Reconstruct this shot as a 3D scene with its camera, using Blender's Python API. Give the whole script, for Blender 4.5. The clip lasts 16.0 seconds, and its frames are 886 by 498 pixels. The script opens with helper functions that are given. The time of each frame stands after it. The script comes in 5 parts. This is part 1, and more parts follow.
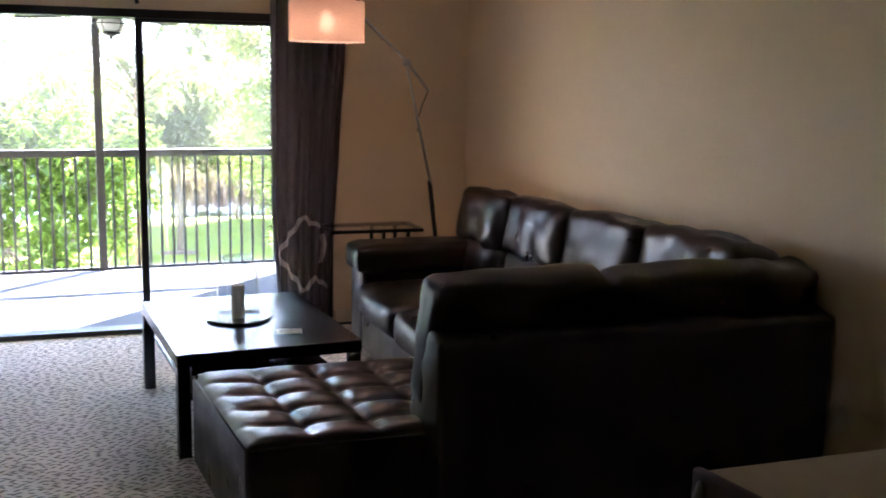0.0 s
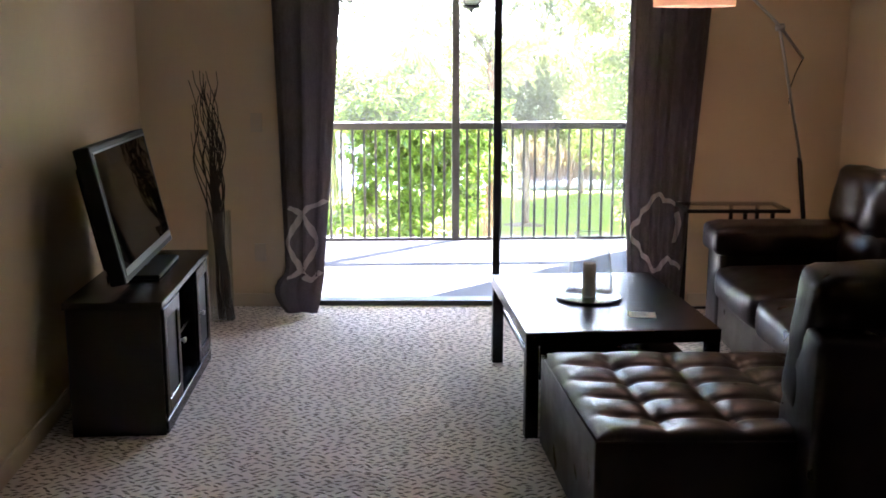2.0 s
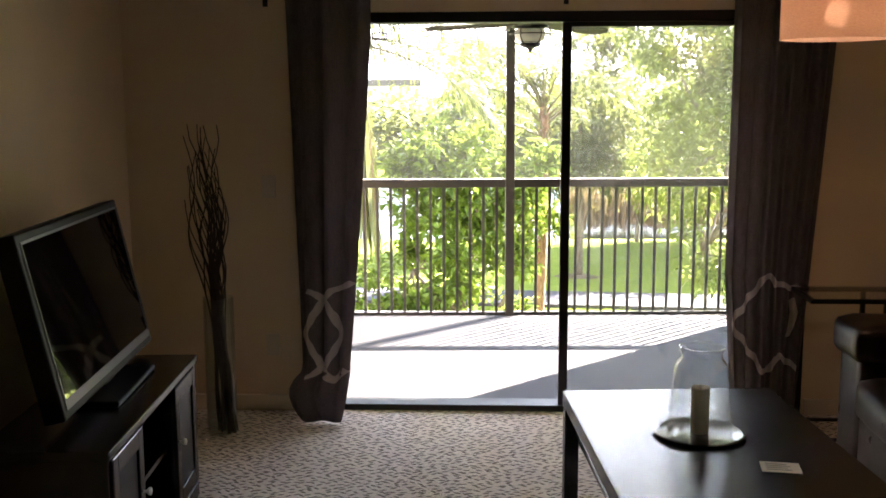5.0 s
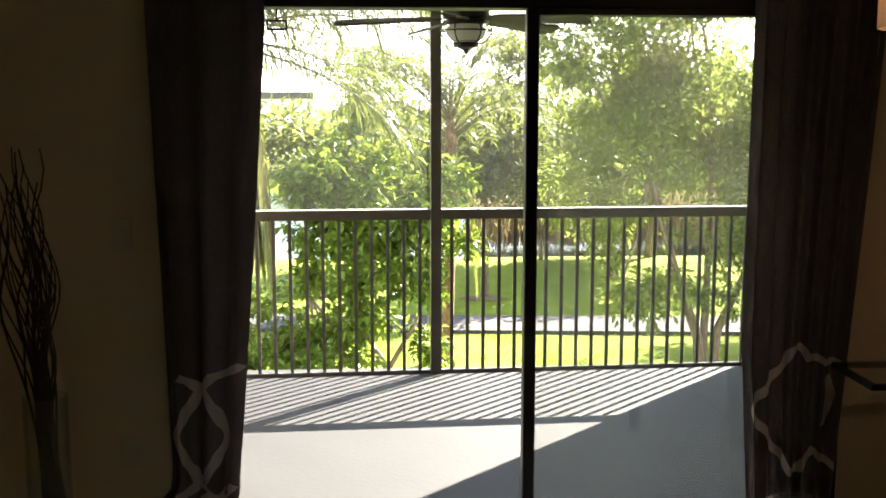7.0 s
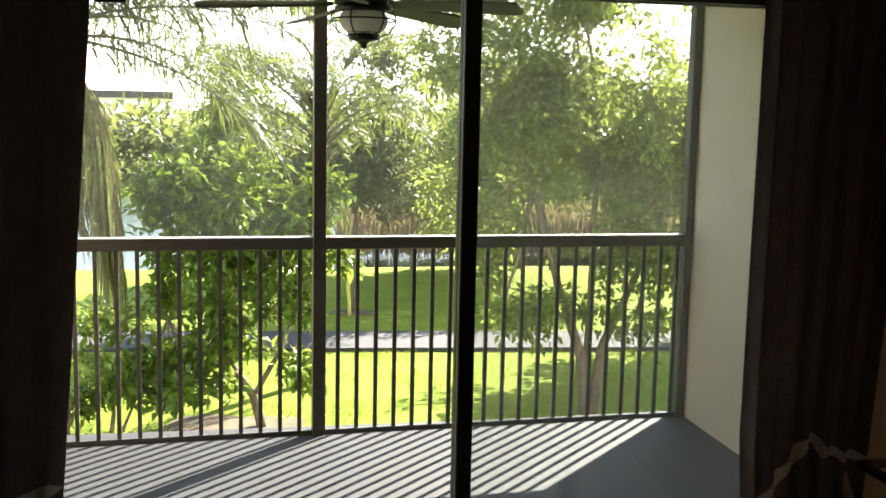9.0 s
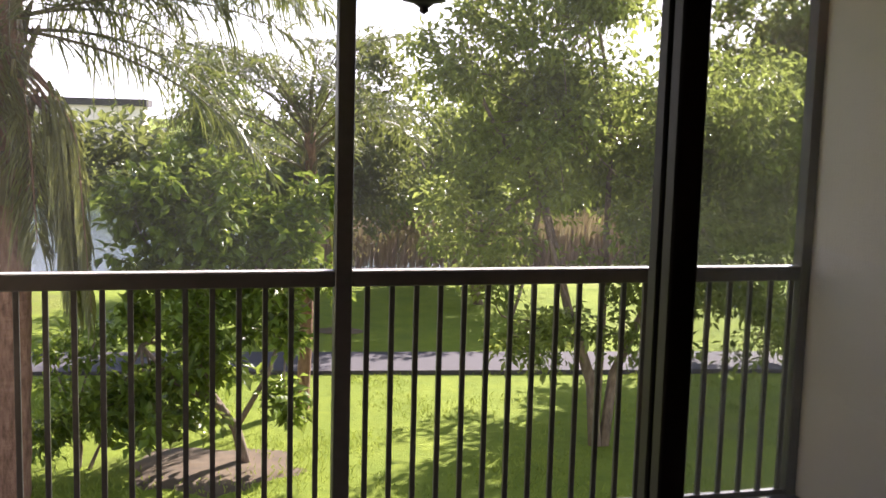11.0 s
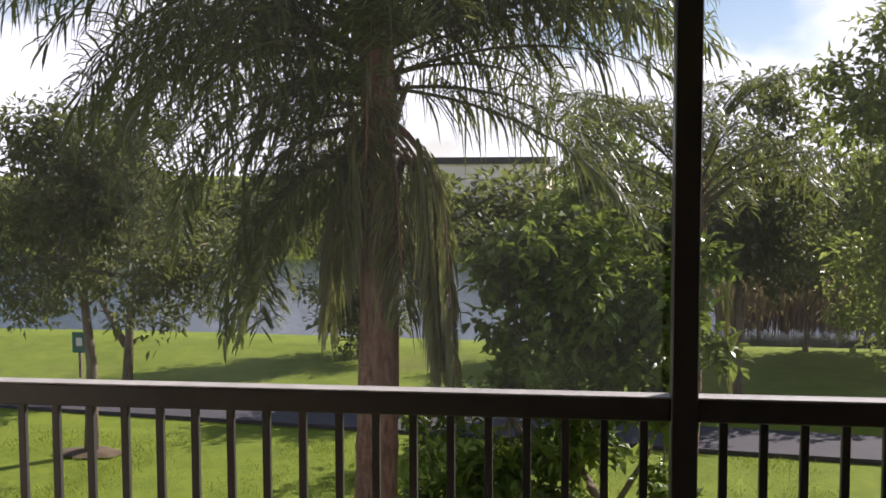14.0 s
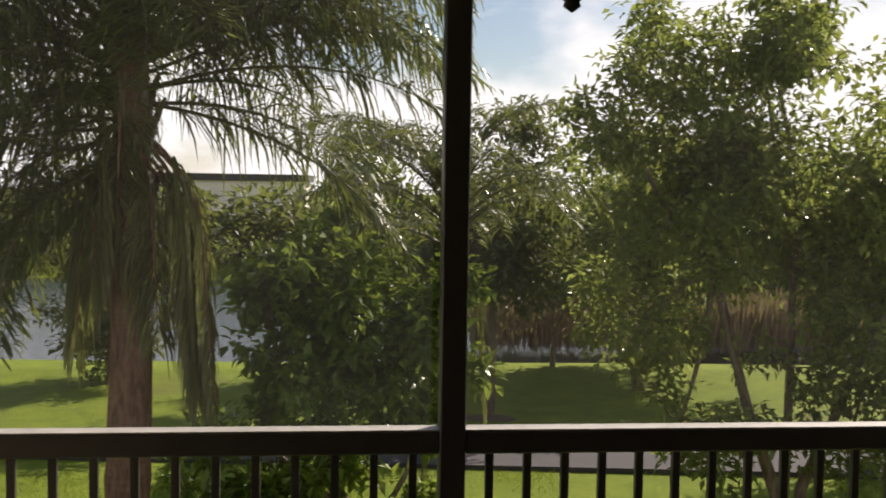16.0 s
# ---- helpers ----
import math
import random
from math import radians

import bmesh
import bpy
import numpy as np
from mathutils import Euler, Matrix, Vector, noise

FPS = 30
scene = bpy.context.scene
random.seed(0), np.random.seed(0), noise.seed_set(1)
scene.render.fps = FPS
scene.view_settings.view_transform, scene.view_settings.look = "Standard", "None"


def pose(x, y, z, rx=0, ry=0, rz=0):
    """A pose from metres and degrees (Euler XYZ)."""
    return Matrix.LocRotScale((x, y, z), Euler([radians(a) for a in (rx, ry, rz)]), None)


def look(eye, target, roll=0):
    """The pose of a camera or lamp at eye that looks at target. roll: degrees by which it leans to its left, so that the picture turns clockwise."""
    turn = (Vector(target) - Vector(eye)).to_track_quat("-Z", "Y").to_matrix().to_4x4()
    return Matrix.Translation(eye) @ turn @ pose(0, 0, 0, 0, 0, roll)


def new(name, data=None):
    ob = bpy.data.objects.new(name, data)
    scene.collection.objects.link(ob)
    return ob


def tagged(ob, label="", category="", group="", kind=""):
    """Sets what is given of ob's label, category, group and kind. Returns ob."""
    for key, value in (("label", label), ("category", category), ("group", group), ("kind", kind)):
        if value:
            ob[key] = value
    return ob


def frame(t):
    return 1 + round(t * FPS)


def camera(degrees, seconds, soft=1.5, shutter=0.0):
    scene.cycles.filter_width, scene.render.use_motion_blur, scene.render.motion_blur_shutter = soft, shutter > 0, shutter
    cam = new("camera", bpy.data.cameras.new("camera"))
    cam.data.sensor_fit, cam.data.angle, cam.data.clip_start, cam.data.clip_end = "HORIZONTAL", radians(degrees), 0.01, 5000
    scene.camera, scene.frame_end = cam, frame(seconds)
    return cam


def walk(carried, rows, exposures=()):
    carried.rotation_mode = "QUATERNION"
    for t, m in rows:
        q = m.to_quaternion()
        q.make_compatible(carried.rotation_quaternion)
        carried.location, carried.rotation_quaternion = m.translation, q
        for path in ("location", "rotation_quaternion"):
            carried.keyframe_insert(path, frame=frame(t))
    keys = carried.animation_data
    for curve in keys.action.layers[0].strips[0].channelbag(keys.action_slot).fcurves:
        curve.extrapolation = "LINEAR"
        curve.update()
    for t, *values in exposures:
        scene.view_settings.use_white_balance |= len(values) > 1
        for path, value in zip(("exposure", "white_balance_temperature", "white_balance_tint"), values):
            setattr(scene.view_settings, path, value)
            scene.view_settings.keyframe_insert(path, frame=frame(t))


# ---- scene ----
cam = camera(46.4, 16.0, soft=1.7, shutter=0.15)
PATH = [
    (0, (-0.093, -6.753, 1.639), (0.55, -4.888, 1.315), 1.0),
    (0.5, (-0.109, -6.666, 1.601), (0.272, -4.732, 1.261), 1.4),
    (1, (-0.1, -6.674, 1.616), (0.072, -4.716, 1.247), 0.5),
    (1.5, (-0.114, -6.663, 1.622), (-0.061, -4.7, 1.242), 0.0),
    (2, (-0.114, -6.501, 1.609), (-0.113, -4.537, 1.232), -0.0),
    (2.5, (-0.096, -6.251, 1.585), (-0.146, -4.285, 1.223), -0.1),
    (3, (-0.039, -6.029, 1.595), (-0.146, -4.062, 1.247), -0.7),
    (3.5, (-0.012, -5.848, 1.618), (-0.159, -3.882, 1.282), -1.2),
    (5.8, (-0.262, -4.677, 1.645), (-0.28, -2.698, 1.357), -0.1),
    (6, (-0.284, -4.506, 1.654), (-0.28, -2.527, 1.364), -0.2),
    (6.5, (-0.301, -4.176, 1.635), (-0.245, -2.196, 1.356), -0.2),
    (7, (-0.322, -3.84, 1.625), (-0.207, -1.862, 1.352), -0.0),
    (7.5, (-0.438, -3.53, 1.639), (-0.226, -1.559, 1.366), 0.9),
    (8, (-0.434, -3.257, 1.619), (-0.15, -1.295, 1.353), 1.1),
    (8.5, (-0.408, -2.964, 1.648), (-0.062, -1.012, 1.379), 0.9),
    (9, (-0.37, -2.764, 1.641), (0.006, -0.817, 1.379), 1.2),
    (11.5, (-0.48, -1.195, 1.575), (-0.056, 0.744, 1.339), 1.5),
    (12, (-0.325, -0.956, 1.582), (-0.052, 1.01, 1.351), 1.0),
    (12.5, (-0.195, -0.724, 1.582), (-0.126, 1.262, 1.361), 0.7),
    (13, (-0.198, -0.483, 1.568), (-0.289, 1.506, 1.373), 0.2),
    (13.5, (-0.2, -0.277, 1.563), (-0.444, 1.701, 1.394), -0.0),
    (14, (-0.159, -0.17, 1.568), (-0.499, 1.795, 1.42), -0.2),
    (14.5, (-0.137, -0.126, 1.571), (-0.493, 1.838, 1.441), -0.1),
    (15, (-0.18, -0.084, 1.583), (-0.468, 1.892, 1.465), 0.2),
    (15.5, (-0.181, -0.096, 1.59), (-0.318, 1.897, 1.484), 0.6),
    (16, (-0.192, -0.14, 1.605), (-0.068, 1.853, 1.495), 0.9),
]
EXPO = [(0.0, 5.33, 5250, 21), (0.5, 5.0, 5300, 21), (1.5, 5.35, 5400, 21), (2.5, 5.4, 5550, 22), (3.5, 4.9, 5650, 20), (6.0, 4.05, 6900, 16), (7.5, 3.25, 6700, 6), (8.5, 3.1, 6620, 6), (9.0, 2.85, 6600, 6),
        (11.5, 1.74, 6300, 30), (12.5, 1.7, 6500, 33), (13.5, 0.85, 6550, 28), (14.2, 0.6, 6100, 20), (15.0, 0.45, 6200, 16), (15.5, 0.42, 6500, 12), (16.0, 0.45, 7000, 16)]
walk(cam, [(t, look(e, g, r)) for t, e, g, r in PATH], EXPO)

# ---- world, sun, lamps ----
SUN_DIR = Vector((0.70, 0.71, 0.0)).normalized() * math.cos(radians(33)) + Vector((0, 0, math.sin(radians(33))))
world = bpy.data.worlds.new("world")
scene.world = world
world.use_nodes = True
wt = world.node_tree
wt.nodes.clear()
wout = wt.nodes.new("ShaderNodeOutputWorld")
wbg = wt.nodes.new("ShaderNodeBackground")
wsky = wt.nodes.new("ShaderNodeTexSky")
wsky.sky_type = "NISHITA"
wsky.sun_disc = False
wsky.sun_elevation = radians(33)
wsky.sun_rotation = math.atan2(SUN_DIR.x, SUN_DIR.y)
wsky.air_density, wsky.dust_density, wsky.ozone_density = 1.0, 0.5, 1.6
wco = wt.nodes.new("ShaderNodeTexCoord")
wmap = wt.nodes.new("ShaderNodeMapping")
wmap.inputs["Scale"].default_value = (1.0, 1.0, 2.0)
wno = wt.nodes.new("ShaderNodeTexNoise")
wno.inputs["Scale"].default_value, wno.inputs["Detail"].default_value, wno.inputs["Roughness"].default_value = 2.3, 8.0, 0.55
wra = wt.nodes.new("ShaderNodeValToRGB")
wra.color_ramp.elements[0].position, wra.color_ramp.elements[1].position = 0.43, 0.53
wmix = wt.nodes.new("ShaderNodeMix")
wmix.data_type = "RGBA"
wmix.inputs["B"].default_value = (11.8, 12.0, 12.4, 1)
wt.links.new(wco.outputs["Generated"], wmap.inputs["Vector"])
wt.links.new(wmap.outputs["Vector"], wno.inputs["Vector"])
wadd = wt.nodes.new("ShaderNodeMath")
wadd.operation = "MULTIPLY_ADD"
wadd.inputs[1].default_value = 0.13
wt.links.new(wno.outputs["Fac"], wadd.inputs[2])
wt.links.new(wadd.outputs[0], wra.inputs["Fac"])
# the clouds lie in a bank over the horizon and thin out overhead
wsep = wt.nodes.new("ShaderNodeSeparateXYZ")
wt.links.new(wco.outputs["Generated"], wsep.inputs[0])
wbank = wt.nodes.new("ShaderNodeMapRange")
wbank.inputs["From Min"].default_value, wbank.inputs["From Max"].default_value = 0.22, 0.48
wbank.inputs["To Min"].default_value, wbank.inputs["To Max"].default_value = 1.0, 0.12
wt.links.new(wsep.outputs["Z"], wbank.inputs["Value"])
wlow = wt.nodes.new("ShaderNodeMapRange")
wlow.inputs["From Min"].default_value, wlow.inputs["From Max"].default_value = 0.06, 0.16
wlow.inputs["To Min"].default_value, wlow.inputs["To Max"].default_value = 1.0, -0.2
wt.links.new(wsep.outputs["Z"], wlow.inputs["Value"])
wt.links.new(wlow.outputs["Result"], wadd.inputs[0])
wmul = wt.nodes.new("ShaderNodeMath")
wmul.operation = "MULTIPLY"
wt.links.new(wra.outputs["Color"], wmul.inputs[0])
wt.links.new(wbank.outputs["Result"], wmul.inputs[1])
wt.links.new(wmul.outputs[0], wmix.inputs["Factor"])
wt.links.new(wsky.outputs["Color"], wmix.inputs["A"])
wt.links.new(wmix.outputs["Result"], wbg.inputs["Color"])
wt.links.new(wbg.outputs["Background"], wout.inputs["Surface"])
wbg.inputs["Strength"].default_value = 0.072

sun = new("sun", bpy.data.lights.new("sun", "SUN"))
sun.data.energy, sun.data.angle, sun.data.color = 5.0, radians(0.35), (1.0, 0.94, 0.84)
sun.matrix_world = look(SUN_DIR * 50, (0, 0, 0))

bulb = new("lamp_bulb", bpy.data.lights.new("lamp_bulb", "POINT"))
bulb.data.energy, bulb.data.color, bulb.data.shadow_soft_size = 0.010, (1.0, 0.52, 0.33), 0.03
bulb.location = (1.12, -1.3, 1.925)


# ---- materials ----
class Mat:
    """A node material with small helpers."""

    def __init__(self, name, rough=0.6, metal=0.0, spec=0.5):
        self.m = bpy.data.materials.new(name)
        self.m.use_nodes = True
        self.t = self.m.node_tree
        self.b = self.t.nodes["Principled BSDF"]
        self.b.inputs["Roughness"].default_value = rough
        self.b.inputs["Metallic"].default_value = metal
        self.b.inputs["Specular IOR Level"].default_value = spec
        self.co = self.t.nodes.new("ShaderNodeTexCoord")

    def node(self, kind, **vals):
        n = self.t.nodes.new(kind)
        for k, v in vals.items():
            n.inputs[k.replace("_", " ")].default_value = v
        return n

    def link(self, a, b):
        self.t.links.new(a, b)

    def noise(self, scale, detail=4.0, rough=0.55, stretch=(1, 1, 1), source="Object"):
        mp = self.node("ShaderNodeMapping", Scale=stretch)
        self.link(self.co.outputs[source], mp.inputs["Vector"])
        n = self.node("ShaderNodeTexNoise", Scale=scale, Detail=detail, Roughness=rough)
        self.link(mp.outputs["Vector"], n.inputs["Vector"])
        return n.outputs["Fac"]

    def ramp(self, fac, stops):
        r = self.t.nodes.new("ShaderNodeValToRGB")
        while len(r.color_ramp.elements) < len(stops):
            r.color_ramp.elements.new(0.5)
        for e, (p, c) in zip(r.color_ramp.elements, stops):
            e.position, e.color = p, (*c, 1)
        self.link(fac, r.inputs["Fac"])
        return r.outputs["Color"]

    def mix(self, a, b, fac, blend="MIX"):
        n = self.t.nodes.new("ShaderNodeMix")
        n.data_type, n.blend_type = "RGBA", blend
        for v, key in ((a, "A"), (b, "B")):
            if isinstance(v, tuple):
                n.inputs[key].default_value = (*v, 1)
            else:
                self.link(v, n.inputs[key])
        if isinstance(fac, float):
            n.inputs["Factor"].default_value = fac
        else:
            self.link(fac, n.inputs["Factor"])
        return n.outputs["Result"]

    def math(self, op, a, b=0.0, c=0.0):
        n = self.t.nodes.new("ShaderNodeMath")
        n.operation = op
        for i, v in enumerate((a, b, c)):
            if isinstance(v, (int, float)):
                n.inputs[i].default_value = v
            else:
                self.link(v, n.inputs[i])
        return n.outputs[0]

    def color(self, c):
        if isinstance(c, tuple):
            self.b.inputs["Base Color"].default_value = (*c, 1)
        else:
            self.link(c, self.b.inputs["Base Color"])
        return self

    def rough(self, f):
        self.link(f, self.b.inputs["Roughness"])
        return self

    def bump(self, height, strength=0.3, dist=0.01):
        n = self.node("ShaderNodeBump", Strength=strength, Distance=dist)
        self.link(height, n.inputs["Height"])
        self.link(n.outputs["Normal"], self.b.inputs["Normal"])
        return self


def plain(name, c, rough=0.6, metal=0.0, var=0.12, scale=14.0, bump=0.08, spec=0.5):
    """A surface of one hue with two scales of mottling and a fine relief."""
    m = Mat(name, rough, metal, spec)
    a = m.noise(scale, 5.0)
    lo = tuple(v * (1 - var) for v in c)
    hi = tuple(min(1.0, v * (1 + var)) for v in c)
    col = m.ramp(a, [(0.3, lo), (0.7, hi)])
    m.color(m.mix(col, m.ramp(m.noise(scale * 0.13, 3.0), [(0.35, lo), (0.65, hi)]), 0.5))
    if bump:
        m.bump(m.noise(scale * 14, 3.0), bump, 0.003)
    return m.m


def wall_paint(name, c, bump=0.25):
    """Rolled wall paint over a light knock-down plaster."""
    m = Mat(name, 0.75, 0.0, 0.35)
    col = m.ramp(m.noise(1.1, 4.0), [(0.3, tuple(v * 0.94 for v in c)), (0.7, tuple(min(1, v * 1.04) for v in c))])
    m.color(m.mix(col, tuple(v * 0.9 for v in c), m.math("MULTIPLY", m.noise(9.0, 6.0), 0.25)))
    h = m.math("ADD", m.noise(90.0, 3.0), m.math("MULTIPLY", m.noise(22.0, 4.0), 1.4))
    return m.bump(h, bump, 0.004).m


M_WALL = wall_paint("wall_paint_tan", (0.76, 0.605, 0.39))
M_CEIL = wall_paint("ceiling_paint", (0.82, 0.80, 0.76), 0.5)
M_STUCCO = wall_paint("balcony_stucco", (0.46, 0.415, 0.345), 0.8)
M_TRIM = plain("trim_paint", (0.70, 0.59, 0.43), 0.45, var=0.05)
M_BRONZE = plain("bronze_aluminium", (0.022, 0.021, 0.020), 0.42, 0.3, var=0.2, scale=20.0)
M_RAIL = plain("rail_paint", (0.056, 0.051, 0.048), 0.34, 0.0, var=0.25, scale=25.0, spec=0.6)
# lighter copy of the rail paint, with the sun's brightness in its colour
M_RAIL_LIT = plain("sunlit_rail_paint", (0.42, 0.40, 0.37), 0.5, 0.0, var=0.3, scale=18.0)
M_BLACKWOOD = plain("black_stained_wood", (0.007, 0.006, 0.007), 0.27, var=0.35, scale=9.0, bump=0.03)
M_STEEL = plain("brushed_steel", (0.55, 0.53, 0.50), 0.3, 1.0, var=0.08)
M_DARKMETAL = plain("dark_metal", (0.025, 0.024, 0.024), 0.4, 0.8, var=0.2)
M_PLASTIC = plain("black_plastic", (0.006, 0.006, 0.0065), 0.42, var=0.2, bump=0.02, spec=0.2)
M_GREYPL = plain("grey_plastic", (0.16, 0.16, 0.17), 0.35, 0.4, var=0.1)
M_WAX = plain("candle_wax", (0.80, 0.70, 0.52), 0.45, var=0.08)
M_CARD = plain("paper_card", (0.75, 0.72, 0.68), 0.6, var=0.04)
M_TWIG = plain("dry_twig", (0.045, 0.030, 0.022), 0.7, var=0.4, scale=30.0, bump=0.3)
M_MOTIF = plain("pale_embroidery", (0.64, 0.58, 0.53), 0.8, var=0.1, scale=60.0, bump=0.3)
M_TABLETOP = plain("dining_top_beige", (0.34, 0.25, 0.16), 0.35, var=0.12, scale=6.0)
M_BROWNWOOD = plain("brown_wood", (0.040, 0.018, 0.010), 0.55, var=0.3, scale=8.0)


def glass_mat(name, tint=(0.97, 0.985, 0.98), gloss=1.0, dirt=0.0, haze=0.0):
    """A thin pane: clear with a Fresnel gloss and a trace of dust."""
    m = Mat(name)
    t = m.t
    out = t.nodes["Material Output"]
    tr = m.node("ShaderNodeBsdfTransparent", Color=(*tint, 1))
    gl = m.node("ShaderNodeBsdfGlossy", Roughness=0.02)
    lw = m.node("ShaderNodeLayerWeight", Blend=0.5)
    fr = m.t.nodes.new("ShaderNodeMath")
    fr.operation, fr.use_clamp = "MULTIPLY_ADD", True
    m.link(m.math("POWER", lw.outputs["Facing"], 4.5), fr.inputs[0])
    fr.inputs[1].default_value, fr.inputs[2].default_value = 0.55 * gloss, 0.035 * gloss
    mx = t.nodes.new("ShaderNodeMixShader")
    m.link(fr.outputs[0], mx.inputs[0])
    m.link(tr.outputs[0], mx.inputs[1])
    m.link(gl.outputs[0], mx.inputs[2])
    last = mx.outputs[0]
    if dirt:
        d0 = m.node("ShaderNodeBsdfDiffuse", Color=(0.75, 0.74, 0.70, 1))
        d1 = m.node("ShaderNodeBsdfTranslucent", Color=(0.85, 0.84, 0.80, 1))
        df = t.nodes.new("ShaderNodeMixShader")
        df.inputs[0].default_value = haze
        m.link(d0.outputs[0], df.inputs[1])
        m.link(d1.outputs[0], df.inputs[2])
        m2 = t.nodes.new("ShaderNodeMixShader")
        m.link(m.math("MULTIPLY", m.noise(3.0, 6.0), dirt * 2), m2.inputs[0])
        m.link(last, m2.inputs[1])
        m.link(df.outputs[0], m2.inputs[2])
        last = m2.outputs[0]
    t.nodes.remove(m.b)
    m.link(last, out.inputs["Surface"])
    return m.m


M_GLASS = glass_mat("door_glass", (0.98, 0.985, 0.98), dirt=0.022, haze=0.65)
# the jar's dirt is a pale film standing in for the sheen of clear glass
M_JAR = glass_mat("jar_glass", (0.90, 0.92, 0.93), 2.8, dirt=0.05, haze=0.6)
M_VASE = glass_mat("vase_glass", (0.93, 0.95, 0.95), 1.6, dirt=0.008, haze=0.6)
M_CLEAR = glass_mat("clear_glass", (0.975, 0.98, 0.98), 1.0)
M_SCREEN = glass_mat("insect_screen", (0.93, 0.93, 0.93), gloss=0.0, dirt=0.013, haze=0.7)


def carpet_mat():
    """Cut-and-loop carpet: short dashes pressed into a pale pile, in two crossing directions."""
    m = Mat("carpet", 0.95, 0.0, 0.1)
    sep = m.t.nodes.new("ShaderNodeSeparateXYZ")
    m.link(m.co.outputs["Object"], sep.inputs[0])
    cover = None
    for layer, (ox, oy) in enumerate(((0.0, 0.0), (0.5, 0.5))):
        u = m.math("ADD", m.math("MULTIPLY", sep.outputs[0], 18.0), ox)
        v = m.math("ADD", m.math("MULTIPLY", sep.outputs[1], 25.0), oy)
        cu, cv = m.math("FLOOR", u), m.math("FLOOR", v)
        cell = m.t.nodes.new("ShaderNodeCombineXYZ")
        m.link(cu, cell.inputs[0])
        m.link(cv, cell.inputs[1])
        cell.inputs[2].default_value = layer * 7.0
        wn = m.t.nodes.new("ShaderNodeTexWhiteNoise")
        m.link(cell.outputs[0], wn.inputs["Vector"])
        rs = m.t.nodes.new("ShaderNodeSeparateColor")
        m.link(wn.outputs["Color"], rs.inputs[0])
        fu = m.math("SUBTRACT", m.math("SUBTRACT", u, cu), m.math("ADD", 0.25, m.math("MULTIPLY", rs.outputs[0], 0.5)))
        fv = m.math("SUBTRACT", m.math("SUBTRACT", v, cv), m.math("ADD", 0.25, m.math("MULTIPLY", rs.outputs[1], 0.5)))
        side = m.math("SUBTRACT", m.math("MULTIPLY", m.math("GREATER_THAN", rs.outputs[2], 0.42), 2.0), 1.0)
        ang = m.math("MULTIPLY", side, m.math("ADD", 0.10, m.math("MULTIPLY", rs.outputs[1], 0.75)))
        fx, fy = m.math("MULTIPLY", fu, 0.0556), m.math("MULTIPLY", fv, 0.0400)
        ca, sa = m.math("COSINE", ang), m.math("SINE", ang)
        px = m.math("ADD", m.math("MULTIPLY", fx, ca), m.math("MULTIPLY", fy, sa))
        py = m.math("SUBTRACT", m.math("MULTIPLY", fy, ca), m.math("MULTIPLY", fx, sa))
        d = m.math("ADD", m.math("ABSOLUTE", m.math("DIVIDE", px, 0.0205)), m.math("POWER", m.math("DIVIDE", py, 0.0068), 2.0))
        dash = m.math("MINIMUM", 1.0, m.math("MAXIMUM", 0.0, m.math("MULTIPLY", m.math("SUBTRACT", 1.0, d), 1.8)))
        cover = dash if cover is None else m.math("MAXIMUM", cover, dash)
    pile = m.ramp(m.noise(160.0, 3.0), [(0.3, (0.74, 0.675, 0.60)), (0.7, (0.90, 0.83, 0.76))])
    pile = m.mix(pile, m.ramp(m.noise(1.3, 3.0), [(0.3, (0.75, 0.68, 0.60)), (0.7, (0.90, 0.83, 0.76))]), 0.4)
    m.color(m.mix(pile, (0.13, 0.10, 0.075), m.math("MULTIPLY", cover, 0.9)))
    h = m.math("SUBTRACT", m.math("MULTIPLY", m.noise(240.0, 2.0), 0.3), cover)
    return m.bump(h, 1.0, 0.012).m


def leather_mat(name="bonded_leather", c=(0.0145, 0.0085, 0.008)):
    m = Mat(name, 0.3, 0.0, 0.4)
    m.color(m.ramp(m.noise(5.0, 4.0), [(0.3, tuple(v * 0.75 for v in c)), (0.7, tuple(v * 1.3 for v in c))]))
    m.rough(m.ramp(m.noise(7.0, 4.0), [(0.3, (0.27, 0.27, 0.27)), (0.7, (0.40, 0.40, 0.40))]))
    v = m.node("ShaderNodeTexVoronoi", Scale=260.0)
    m.link(m.co.outputs["Object"], v.inputs["Vector"])
    h = m.math("ADD", m.math("MULTIPLY", v.outputs["Distance"], 0.35), m.math("MULTIPLY", m.noise(16.0, 5.0), 1.6))
    return m.bump(h, 0.20, 0.005).m


def cloth_mat(name, c):
    """Loosely woven curtain cloth that lets some light through."""
    m = Mat(name, 0.85, 0.0, 0.2)
    weave = m.noise(60.0, 4.0, 0.6, (1, 1, 6))
    slub = m.noise(30.0, 4.0, 0.6, (8, 8, 0.6))
    col = m.ramp(m.math("ADD", m.math("MULTIPLY", weave, 0.5), m.math("MULTIPLY", slub, 0.5)), [(0.3, tuple(v * 0.7 for v in c)), (0.7, tuple(v * 1.3 for v in c))])
    m.color(col)
    m.bump(m.math("ADD", weave, slub), 0.3, 0.003)
    tl = m.t.nodes.new("ShaderNodeBsdfTranslucent")
    m.link(col, tl.inputs["Color"])
    mx = m.t.nodes.new("ShaderNodeMixShader")
    mx.inputs[0].default_value = 0.5
    m.link(m.b.outputs[0], mx.inputs[1])
    m.link(tl.outputs[0], mx.inputs[2])
    m.link(mx.outputs[0], m.t.nodes["Material Output"].inputs["Surface"])
    return m.m


